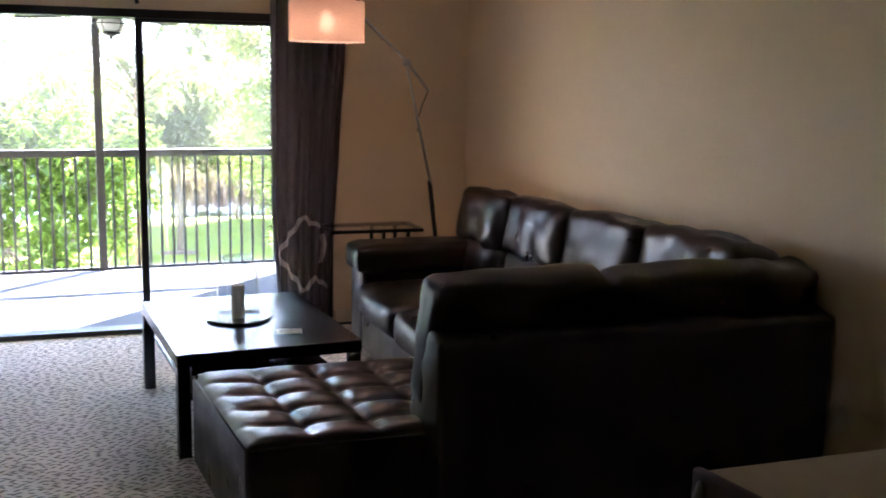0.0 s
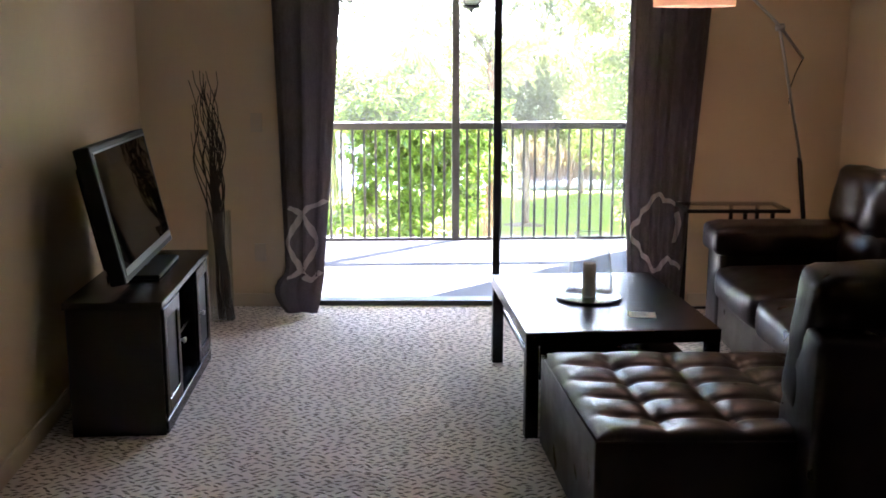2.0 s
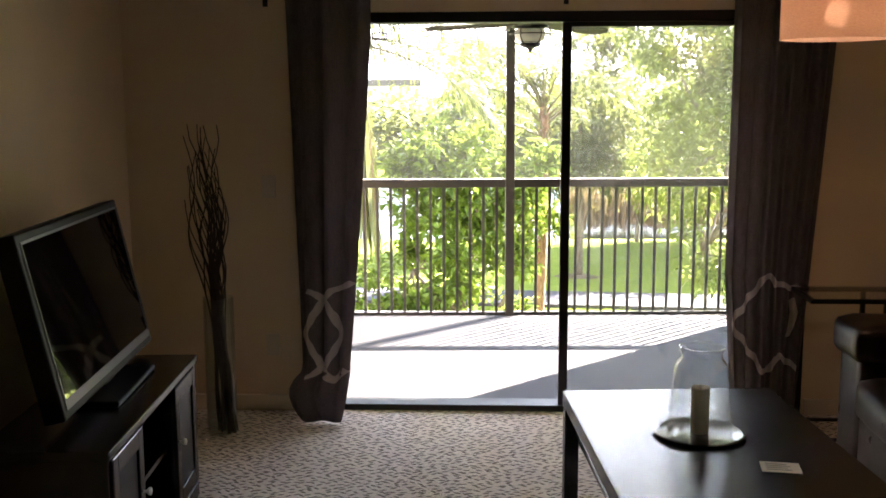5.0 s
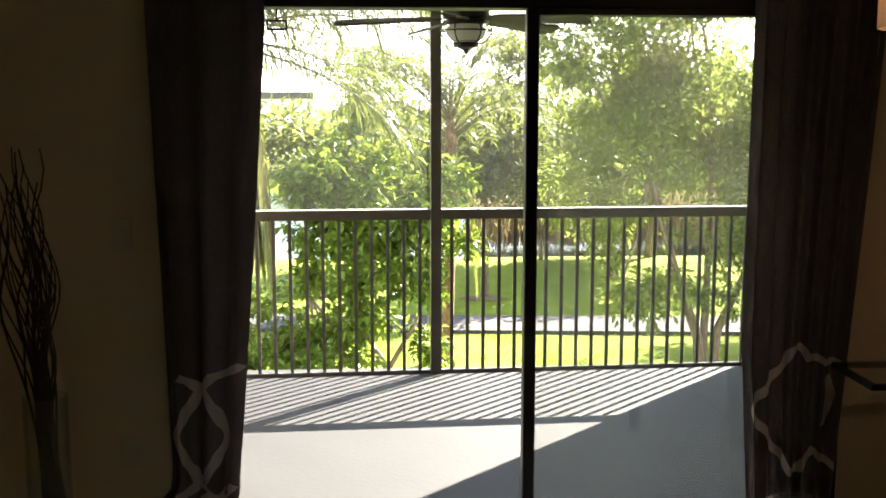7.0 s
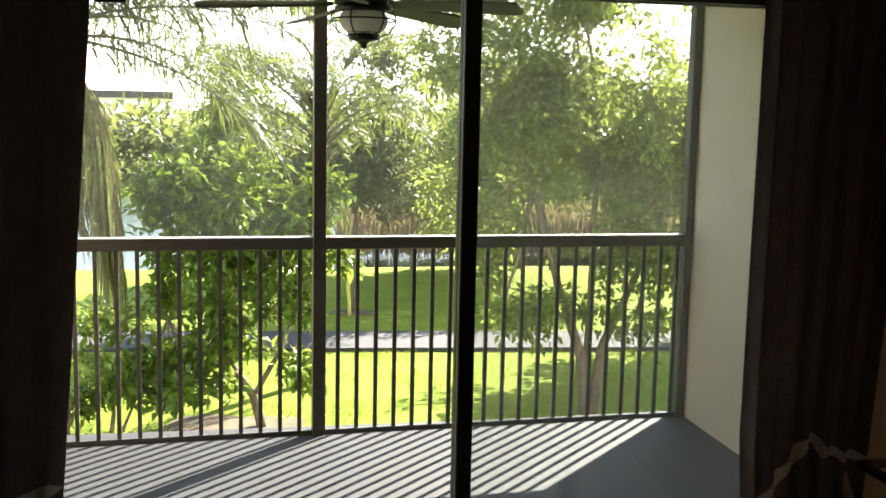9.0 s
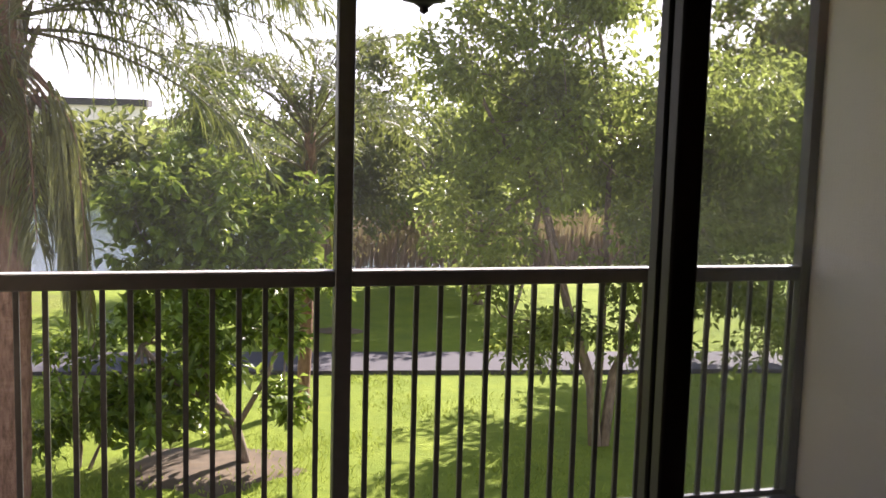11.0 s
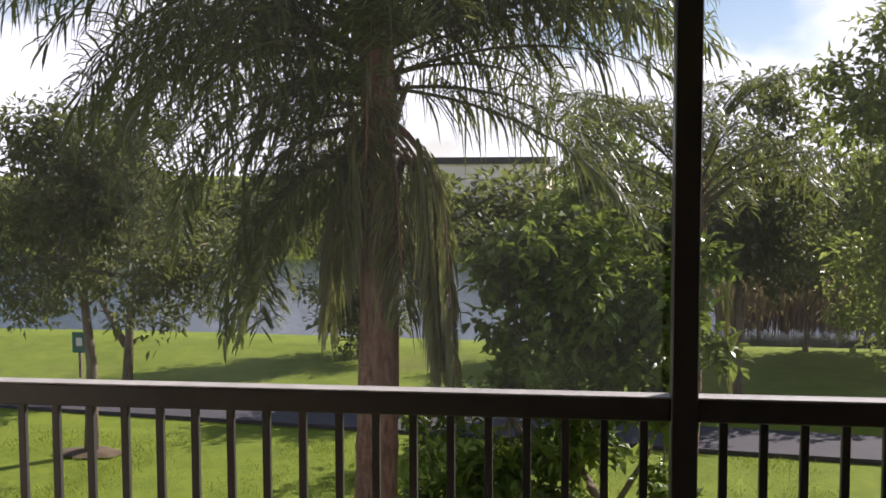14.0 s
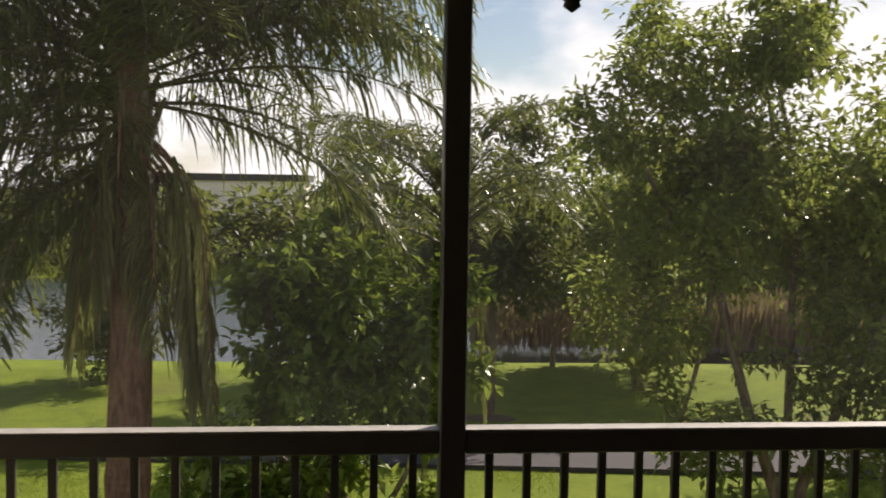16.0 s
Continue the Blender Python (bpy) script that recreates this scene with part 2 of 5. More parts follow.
def leaf_mat(name, lo, hi, gloss=0.45, thru=0.4, tip=None):
    """Leaves: hue that varies from leaf to leaf, glossy, lit through."""
    m = Mat(name, gloss, 0.0, 0.4)
    geo = m.t.nodes.new("ShaderNodeNewGeometry")
    mid = tuple((a + b) / 2 for a, b in zip(lo, hi))
    col = m.ramp(geo.outputs["Random Per Island"], [(0.0, lo), (0.55, mid), (0.97, hi)] + ([(1.0, tip)] if tip else []))
    col = m.mix(col, m.ramp(m.noise(0.8, 3.0), [(0.3, lo), (0.7, hi)]), 0.35)
    m.color(col)
    tl = m.t.nodes.new("ShaderNodeBsdfTranslucent")
    m.link(m.mix(col, (0.40, 0.45, 0.085), 0.38), tl.inputs["Color"])
    mx = m.t.nodes.new("ShaderNodeMixShader")
    mx.inputs[0].default_value = thru
    m.link(m.b.outputs[0], mx.inputs[1])
    m.link(tl.outputs[0], mx.inputs[2])
    m.link(mx.outputs[0], m.t.nodes["Material Output"].inputs["Surface"])
    return m.m


def bark_mat(name, lo, hi, rings=0.0):
    m = Mat(name, 0.9, 0.0, 0.2)
    f = m.noise(6.0, 6.0, 0.65, (3, 3, 0.8))
    m.color(m.ramp(f, [(0.3, lo), (0.7, hi)]))
    h = f
    if rings:
        h = m.math("ADD", f, m.noise(2.0, 2.0, 0.5, (0.3, 0.3, rings)))
    return m.bump(h, 0.7, 0.03).m


def grass_mat():
    m = Mat("lawn", 0.9, 0.0, 0.15)
    a = m.ramp(m.noise(0.35, 5.0), [(0.3, (0.13, 0.19, 0.016)), (0.7, (0.23, 0.29, 0.028))])
    b = m.ramp(m.noise(9.0, 6.0, 0.7), [(0.25, (0.08, 0.12, 0.012)), (0.75, (0.27, 0.325, 0.038))])
    col = m.mix(a, b, 0.5)
    col = m.mix(col, m.ramp(m.noise(1.7, 4.0, 0.65), [(0.3, (0.10, 0.16, 0.016)), (0.7, (0.26, 0.315, 0.035))]), 0.4)
    bare = m.ramp(m.noise(0.16, 6.0, 0.6), [(0.60, (0, 0, 0)), (0.72, (1, 1, 1))])
    m.color(m.mix(col, (0.16, 0.125, 0.06), m.math("MULTIPLY", bare, 0.6)))
    return m.bump(m.math("ADD", m.noise(24.0, 6.0, 0.8), m.noise(120.0, 2.0)), 0.6, 0.04).m


def water_mat():
    m = Mat("lake_water", 0.12, 0.0, 0.5)
    m.color((0.035, 0.055, 0.075))
    return m.bump(m.noise(2.2, 5.0, 0.6, (1, 2.5, 1)), 0.5, 0.05).m


M_CARPET = carpet_mat()
M_LEATHER = leather_mat()
M_CURTAIN = cloth_mat("curtain_cloth", (0.20, 0.168, 0.168))
M_LAWN = grass_mat()
M_WATER = water_mat()
M_PATH = plain("worn_concrete_path", (0.058, 0.052, 0.056), 0.9, var=0.15, scale=3.0, bump=0.4)
M_CONC = plain("balcony_floor_paint", (0.0265, 0.0250, 0.0275), 0.7, var=0.22, scale=2.5, bump=0.25)
M_BARK = bark_mat("grey_bark", (0.10, 0.075, 0.055), (0.26, 0.21, 0.16))
M_PALMBARK = bark_mat("palm_bark", (0.10, 0.055, 0.036), (0.29, 0.175, 0.12), 9.0)
M_LEAF_R = leaf_mat("broad_leaves", (0.055, 0.078, 0.024), (0.27, 0.33, 0.08), 0.33, 0.6)
M_LEAF_S = leaf_mat("shrub_leaves", (0.028, 0.056, 0.012), (0.20, 0.30, 0.035), 0.34, 0.45)
M_LEAF_FAR = leaf_mat("far_leaves", (0.033, 0.044, 0.018), (0.13, 0.15, 0.055), 0.5, 0.42)
M_LEAF_DRY = leaf_mat("dry_leaves", (0.12, 0.075, 0.045), (0.28, 0.19, 0.12), thru=0.25)
M_FROND = leaf_mat("palm_frond", (0.026, 0.036, 0.012), (0.135, 0.16, 0.045), 0.33, 0.38)
M_FIBRE = leaf_mat("palm_fibre", (0.06, 0.04, 0.025), (0.30, 0.24, 0.14), 0.22, 0.3)
M_FROND_DRY = leaf_mat("dry_palm_frond", (0.07, 0.07, 0.028), (0.24, 0.24, 0.085), 0.3, 0.38)
M_REED = leaf_mat("brown_reed", (0.17, 0.10, 0.075), (0.34, 0.24, 0.19), 0.7, 0.2)


# ---- geometry helpers ----
def box(bm, x0, x1, y0, y1, z0, z1, bevel=0.0, seg=2):
    """A block in bm, its edges rounded by bevel. Returns its vertices."""
    v = [bm.verts.new((x, y, z)) for x in (x0, x1) for y in (y0, y1) for z in (z0, z1)]
    faces = [bm.faces.new([v[i] for i in q]) for q in ((0, 1, 3, 2), (4, 6, 7, 5), (0, 4, 5, 1), (2, 3, 7, 6), (0, 2, 6, 4), (1, 5, 7, 3))]
    if bevel:
        edges = list({e for f in faces for e in f.edges})
        r = bmesh.ops.bevel(bm, geom=edges, offset=bevel, segments=seg, affect="EDGES", profile=0.5)
        return list({q for f in r["faces"] for q in f.verts})
    return v


def block(x0, x1, y0, y1, z0, z1, bevel=0.0, seg=2):
    bm = bmesh.new()
    box(bm, x0, x1, y0, y1, z0, z1, bevel, seg)
    return bm


def tube(bm, pts, radii, seg=8, cap=True):
    """A round tube along points, with a radius at each."""
    rings, prev = [], None
    pts = [Vector(p) for p in pts]
    if isinstance(radii, (int, float)):
        radii = [radii] * len(pts)
    for i, p in enumerate(pts):
        d = (pts[min(i + 1, len(pts) - 1)] - pts[max(i - 1, 0)]).normalized()
        if prev is None:
            prev = d.orthogonal().normalized()
        s = (prev - d * prev.dot(d))
        s = s.normalized() if s.length > 1e-6 else d.orthogonal().normalized()
        prev = s
        q = d.cross(s)
        rings.append([bm.verts.new(p + (s * math.cos(a) + q * math.sin(a)) * radii[i]) for a in (2 * math.pi * k / seg for k in range(seg))])
    for a, b in zip(rings, rings[1:]):
        for k in range(seg):
            bm.faces.new((a[k], a[(k + 1) % seg], b[(k + 1) % seg], b[k]))
    if cap:
        bm.faces.new(rings[0][::-1])
        bm.faces.new(rings[-1])
    return bm


def lathe(bm, prof, seg=24, centre=(0, 0), close=True):
    """A turned body from a profile of (radius, height)."""
    cx, cy = centre
    rings = [[bm.verts.new((cx + r * math.cos(2 * math.pi * k / seg), cy + r * math.sin(2 * math.pi * k / seg), z)) for k in range(seg)] for r, z in prof]
    for a, b in zip(rings, rings[1:]):
        for k in range(seg):
            bm.faces.new((a[k], a[(k + 1) % seg], b[(k + 1) % seg], b[k]))
    if close:
        bm.faces.new(rings[0][::-1])
        bm.faces.new(rings[-1])
    return bm


def mesh_of(name, bm, material, smooth=False):
    bmesh.ops.recalc_face_normals(bm, faces=bm.faces)
    me = bpy.data.meshes.new(name)
    bm.to_mesh(me)
    bm.free()
    me.materials.append(material)
    if smooth:
        me.polygons.foreach_set("use_smooth", [True] * len(me.polygons))
    return me


def part(name, bm, material, parent, label="", smooth=False):
    """One mesh object under a thing or a part."""
    ob = new(name, mesh_of(name, bm, material, smooth))
    ob.parent = parent
    return tagged(ob, label)


def solid(name, bm, material, label="", category="", kind="", group="", smooth=False):
    """A top-level thing of one mesh."""
    return tagged(new(name, mesh_of(name, bm, material, smooth)), label, category, group, kind)


def thing(name, m, label, category, group="", kind=""):
    """A top-level thing whose parts hang under an Empty."""
    ob = new(name)
    ob.empty_display_size = 0.1
    ob.matrix_world = m
    return tagged(ob, label, category, group, kind)


# ---- the room ----
LEAN = 0.077                      # the side walls run slightly off square
XL, XR = -1.99, 2.37              # side walls at the door wall
YB, CEIL = -9.0, 2.46
DX0, DX1, DH = -1.0, 1.44, 2.03   # opening of the sliding door


def slab(x0a, x0b, xb1, xb0, y0, y1, z0, z1):
    """A block whose long sides lean in plan: x at y0 and at y1."""
    bm = bmesh.new()
    v = [bm.verts.new(p) for z in (z0, z1) for p in ((x0a, y0, z), (x0b, y0, z), (xb1, y1, z), (xb0, y1, z))]
    for q in ((0, 1, 2, 3), (4, 5, 6, 7), (0, 1, 5, 4), (1, 2, 6, 5), (2, 3, 7, 6), (3, 0, 4, 7)):
        bm.faces.new([v[i] for i in q])
    return bm


def floor_sheet():
    bm = bmesh.new()
    box(bm, -4.5, 4.5, YB, -0.045, -0.12, 0.0)
    return solid("floor", bm, M_CARPET, "pale beige carpet with a pattern of short pressed dashes", "floor", "structure")


floor_sheet()
dxl, dxr = LEAN * -YB, LEAN * -YB
solid("wall_west", slab(XL - 0.15 + dxl, XL + dxl, XL, XL - 0.15, YB, -0.05, 0, CEIL), M_WALL, "tan painted plaster wall beside the television", "wall", "structure")
solid("wall_east", slab(XR + dxr, XR + 0.15 + dxr, XR + 0.15, XR, YB, -0.05, 0, CEIL), M_WALL, "tan painted plaster wall behind the sofa", "wall", "structure")
solid("wall_south", block(-4.5, 4.5, YB - 0.15, YB, 0, CEIL), M_WALL, "tan painted plaster wall closing the room", "wall", "structure")
bm = bmesh.new()
box(bm, -2.6, DX0, -0.05, 0.12, -0.12, 2.7)
box(bm, DX1, 2.6, -0.05, 0.12, -0.12, 2.7)
box(bm, DX0, DX1, -0.05, 0.12, DH, 2.7)
solid("wall_north", bm, M_WALL, "tan painted wall round the sliding glass door", "wall", "structure")
solid("ceiling", block(-4.5, 4.5, YB, -0.05, CEIL, CEIL + 0.12), M_CEIL, "off-white textured ceiling", "ceiling", "structure")


def baseboard(name, x0, x1, y0, y1, lean=0.0):
    bm = bmesh.new()
    if lean:
        a = slab(x0 + lean, x1 + lean, x1, x0, y0, y1, 0.0, 0.085)
        bm.free()
        bm = a
    else:
        box(bm, x0, x1, y0, y1, 0.0, 0.085, 0.004, 1)
    return solid(name, bm, M_TRIM, "cream painted wooden baseboard", "baseboard", "structure")


baseboard("baseboard", XL + 0.002, XL + 0.015, YB, -0.066, dxl)
baseboard("baseboard", XR - 0.015, XR - 0.002, YB, -0.066, dxr)
baseboard("baseboard", XL + 0.016, DX0 - 0.01, -0.065, -0.052)
baseboard("baseboard", DX1 + 0.01, XR - 0.016, -0.065, -0.052)


# ---- the sliding door ----
def sliding_door():
    th = thing("door_1", Matrix(), "bronze aluminium sliding glass door, its panel slid open", "sliding door", kind="structure")
    part("head_track", block(DX0, DX1, -0.045, 0.085, DH - 0.052, DH - 0.001, 0.004, 1), M_BRONZE, th)
    part("sill_track", block(DX0, DX1, -0.045, 0.085, 0.0, 0.032, 0.004, 1), M_BRONZE, th)
    part("jamb", block(DX0, DX0 + 0.045, -0.044, 0.084, 0.033, DH - 0.053), M_BRONZE, th)
    part("jamb", block(DX1 - 0.045, DX1, -0.044, 0.084, 0.033, DH - 0.053), M_BRONZE, th)
    for y, x0, x1 in ((-0.022, 0.205, 1.39), (0.036, 0.209, 1.385)):
        p = part("sliding_panel" if y < 0 else "fixed_panel", block(x0, x0 + 0.046, y - 0.018, y + 0.018, 0.034, DH - 0.054, 0.004, 1), M_BRONZE, th)
        part("stile", block(x1 - 0.06, x1, y - 0.018, y + 0.018, 0.034, DH - 0.054, 0.004, 1), M_BRONZE, p)
        part("rail", block(x0 + 0.046, x1 - 0.06, y - 0.017, y + 0.017, 0.034, 0.062), M_BRONZE, p)
        part("rail", block(x0 + 0.046, x1 - 0.06, y - 0.017, y + 0.017, DH - 0.075, DH - 0.054), M_BRONZE, p)
        g = part("pane", block(x0 + 0.041, x1 - 0.055, y - 0.003, y + 0.003, 0.055, DH - 0.06), M_GLASS, p)
        g.visible_shadow = False
    bm = bmesh.new()
    for a in (((-0.74, -0.665, 1.930, 1.937)), ((-0.74, -0.665, 1.900, 1.907)), ((-0.74, -0.734, 1.907, 1.930)), ((-0.671, -0.665, 1.907, 1.930))):
        box(bm, a[0], a[1], 0.02, 0.035, a[2], a[3])
    box(bm, -0.705, -0.70, 0.024, 0.03, 1.937, DH - 0.05)
    part("latch_loop", bm, M_DARKMETAL, th, "small rectangular dark metal loop under the head")


sliding_door()

# ---- the balcony ----
BZ, RY, BXL, BXR = -0.03, 2.475, -2.25, 2.055
BYF = 2.60                        # outer face of the balcony
solid("balcony_floor", block(BXL - 0.2, BXR + 0.2, 0.12, BYF, -0.25, BZ), M_CONC, "grey painted concrete balcony floor in raking sun", "balcony floor", "structure")
solid("balcony_ceiling", block(BXL - 0.2, BXR + 0.2, 0.12, BYF, 2.50, 2.62), M_CEIL, "white painted balcony ceiling", "ceiling", "structure")
solid("balcony_header", block(BXL, BXR, 2.38, BYF, 2.36, 2.50), M_STUCCO, "stucco beam over the balcony opening", "beam", "structure")
solid("balcony_wall_east", block(BXR, BXR + 0.2, 0.12, BYF - 0.06, BZ, 2.50), M_STUCCO, "beige stucco side wall of the balcony", "wall", "structure")
solid("balcony_wall_west", block(BXL - 0.2, BXL, 0.12, BYF - 0.06, BZ, 2.50), M_STUCCO, "beige stucco side wall of the balcony", "wall", "structure")
solid("building_wall", block(-14, 14, BYF + 0.005, BYF + 0.05, -2.9, -0.24), M_STUCCO, "beige stucco storey below the balcony", "facade", "structure")


def railing():
    th = thing("balcony_railing", pose(0, RY, 0, 0, 0, 2.45), "dark bronze metal balcony railing with thin square balusters", "railing")
    for x0, x1 in ((BXL + 0.002, -0.034), (0.034, 2.005)):
        part("top_rail", block(x0, x1, -0.030, 0.030, 0.940, 0.999, 0.004, 1), M_RAIL, th)
        # thin pale sheet that paints sunlight onto the rail's top face
        part("rail_lit_top", block(x0, x1, -0.028, 0.028, 0.9992, 1.003), M_RAIL_LIT, th, "pale top face, coloured as if sunlit")
        part("bottom_rail", block(x0, x1, -0.014, 0.014, BZ, BZ + 0.022), M_RAIL, th)
    for x0, x1 in ((-0.033, 0.033), (2.006, 2.0545), (BXL + 0.003, BXL + 0.05)):
        part("post", block(x0, x1, -0.034, 0.034, BZ + (0.023 if x0 < -1 else 0), 0.939 if x0 < -1 else 2.359, 0.003, 1), M_RAIL, th)
    me = mesh_of("baluster", block(-0.0105, 0.0105, -0.009, 0.009, BZ + 0.0225, 0.9395, 0.0015, 1), M_RAIL)
    for k in list(range(-21, 0)) + list(range(1, 20 + 1)):
        ob = new("baluster", me)
        ob.location = (k * 0.0990, 0, 0)
        ob.parent = th
    for x0, x1 in ((BXL + 0.05, -0.033), (0.033, 2.006)):
        bm = bmesh.new()
        bm.faces.new([bm.verts.new(p) for p in ((x0, 0.012, 1.003), (x1, 0.012, 1.003), (x1, 0.012, 2.36), (x0, 0.012, 2.36))])
        s = part("screen", bm, M_SCREEN, th, "fine grey insect screen")
        s.visible_shadow = False


railing()

# ---- outdoors ----
GZ = -2.84


def ground():
    """The lawn as one sheet, dipping into the lake bed and rising to the far shore."""
    bm = bmesh.new()
    xs = [-900, -400, -200, -120, -80, -50] + list(range(-40, 41, 2)) + [50, 80, 120, 200, 400, 900]
    ys = [-60, -20, 0, 3] + [4 + 1.5 * i for i in range(15)] + [26.6, 27.3, 28.5, 30, 34, 40, 46, 51, 53, 56, 60, 70, 90, 110, 150, 250, 500, 1500]
    grid = []
    for y in ys:
        row = []
        for x in xs:
            z = GZ + 0.06 * noise.noise((x * 0.12, y * 0.12, 0)) * (1 if 4 < y < 60 else 0)
            if 27.0 < y < 52 and x < 14:
                z = GZ - 1.6
            elif y >= 52:
                z = GZ + 0.3
            row.append(bm.verts.new((x, y, z)))
        grid.append(row)
    for a, b in zip(grid, grid[1:]):
        for i in range(len(xs) - 1):
            bm.faces.new((a[i], a[i + 1], b[i + 1], b[i]))
    return solid("ground", bm, M_LAWN, "sunlit green lawn running down to a lake", "ground", "structure", smooth=True)


ground()
solid("lake", block(-300, 16, 26.4, 56, GZ - 0.5, GZ - 0.16), M_WATER, "rippled blue-grey lake water", "water", "structure")
bm = block(-60, 60, -0.75, 0.75, GZ - 0.2, GZ + 0.075)
bmesh.ops.transform(bm, matrix=pose(0, 17.05, 0, 0, 0, -5.0), verts=bm.verts)
solid("pavement", bm, M_PATH, "pale worn concrete footpath across the lawn", "path", "structure")


def soil_patch(x, y, rx, ry, seed):
    """A low uneven patch of bare soil in the lawn."""
    bm = bmesh.new()
    n, rings = 36, 6
    rows = []
    for j in range(rings + 1):
        f = j / rings
        row = []
        for i in range(n):
            a = 2 * math.pi * i / n
            r = f * (1 + 0.28 * noise.noise((math.cos(a) * 1.6 + seed, math.sin(a) * 1.6, 0)))
            px, py = x + rx * r * math.cos(a), y + ry * r * math.sin(a)
            row.append(bm.verts.new((px, py, GZ + 0.075 - 0.06 * f ** 2 + 0.02 * noise.noise((px * 4, py * 4, seed)))))
        rows.append(row)
    for a, b in zip(rows, rows[1:]):
        for i in range(n):
            bm.faces.new((a[i], a[(i + 1) % n], b[(i + 1) % n], b[i]))
    bmesh.ops.remove_doubles(bm, verts=rows[0], dist=0.002)
    solid("soil_patch", bm, M_SOIL, "bare brown soil under a tree in the lawn", "soil", "structure", smooth=True)


M_FROND_RIB = plain("frond_rib", (0.10, 0.085, 0.04), 0.5, var=0.3, scale=6.0)
M_SOIL = plain("bare_soil", (0.115, 0.082, 0.045), 0.95, var=0.45, scale=5.0, bump=0.8)
soil_patch(-0.55, 11.45, 1.25, 0.95, 1.0)
soil_patch(-8.4, 14.7, 0.55, 0.35, 4.0)
soil_patch(2.0, 19.9, 0.5, 0.35, 7.0)


def limb(bm, p, q, r0, r1, bend=0.15, seg=7, n=5):
    p, q = Vector(p), Vector(q)
    side = (q - p).orthogonal().normalized() * (q - p).length * bend * random.uniform(-1, 1)
    pts = [p.lerp(q, i / n) + side * math.sin(math.pi * i / n) for i in range(n + 1)]
    tube(bm, pts, [r0 + (r1 - r0) * i / n for i in range(n + 1)], seg)
    return pts


def add_leaf(vs, fs, p, d, up, length, width, fold=0.25):
    """A pointed leaf, folded along its rib."""
    d = d.normalized()
    s = d.cross(up)
    s = s.normalized() if s.length > 1e-4 else d.orthogonal().normalized()
    n = s.cross(d)
    i = len(vs)
    m = p + d * length * 0.45
    vs += [p, m + s * width * 0.5 + n * width * fold, p + d * length - n * length * 0.12, m - s * width * 0.5 + n * width * fold, m]
    fs += [(i, i + 1, i + 4), (i + 1, i + 2, i + 4), (i + 2, i + 3, i + 4), (i + 3, i, i + 4)]


def leaf_mesh(name, vs, fs, material):
    me = bpy.data.meshes.new(name)
    me.from_pydata([tuple(v) for v in vs], [], fs)
    me.materials.append(material)
    return me


def clump(vs, fs, c, r, n, ll, lw, rng):
    """A spray of leaves round a twig's end."""
    for _ in range(n):
        d = Vector((rng.gauss(0, 1), rng.gauss(0, 1), rng.gauss(0.15, 0.8)))
        d.normalize()
        p = c + d * r * rng.random() ** 0.6
        aim = d + Vector((rng.gauss(0, 0.5), rng.gauss(0, 0.5), rng.gauss(-0.35, 0.4)))
        add_leaf(vs, fs, p, aim, Vector((rng.gauss(0, 0.4), rng.gauss(0, 0.4), 1)), ll * rng.uniform(0.65, 1.3), lw * rng.uniform(0.7, 1.2))


def broad_tree(name, base, label, stems, blobs, leaf, bark, n_clump, per, ll, lw, r_clump, seed, trunk_r=0.09, category="tree"):
    """Stems from the ground to the blobs of the crown; twigs carry clumps of leaves. blobs: centre and radii, relative to the base."""
    rng = random.Random(seed)
    random.seed(seed)
    th = thing(name, pose(*base), label, category)
    bm = bmesh.new()
    tips = []
    for pts, r in stems:
        tube(bm, pts, [r * (1 - 0.55 * i / (len(pts) - 1)) for i in range(len(pts))], 8)
        tips.append((Vector(pts[-1]), r * 0.45))
    vs, fs = [], []
    total = sum(b[1][0] * b[1][1] * b[1][2] for b in blobs)
    for c, rad in blobs:
        c = Vector(c)
        tip, r = min(tips, key=lambda q: (q[0] - c).length)
        limb(bm, tip, c, r, r * 0.4)
        k = max(4, int(n_clump * rad[0] * rad[1] * rad[2] / total))
        for _ in range(max(2, k // 8)):
            d = Vector((rng.gauss(0, 1), rng.gauss(0, 1), rng.gauss(0, 1))).normalized() * rng.uniform(0.3, 1.03)
            s = c + Vector((d.x * rad[0], d.y * rad[1], d.z * rad[2]))
            limb(bm, c, s, max(0.008, r * 0.3), 0.006, 0.2, 5, 3)
            for _ in range(8):
                g = Vector((rng.gauss(0, 1), rng.gauss(0, 1), rng.gauss(0, 0.7))) * r_clump * 0.65
                clump(vs, fs, s + g, r_clump * rng.uniform(0.5, 1.1), per, ll, lw, rng)
    part("trunk", bm, bark, th, "", True)
    crown = new("crown", leaf_mesh("crown", vs, fs, leaf))
    crown.parent = th
    return th


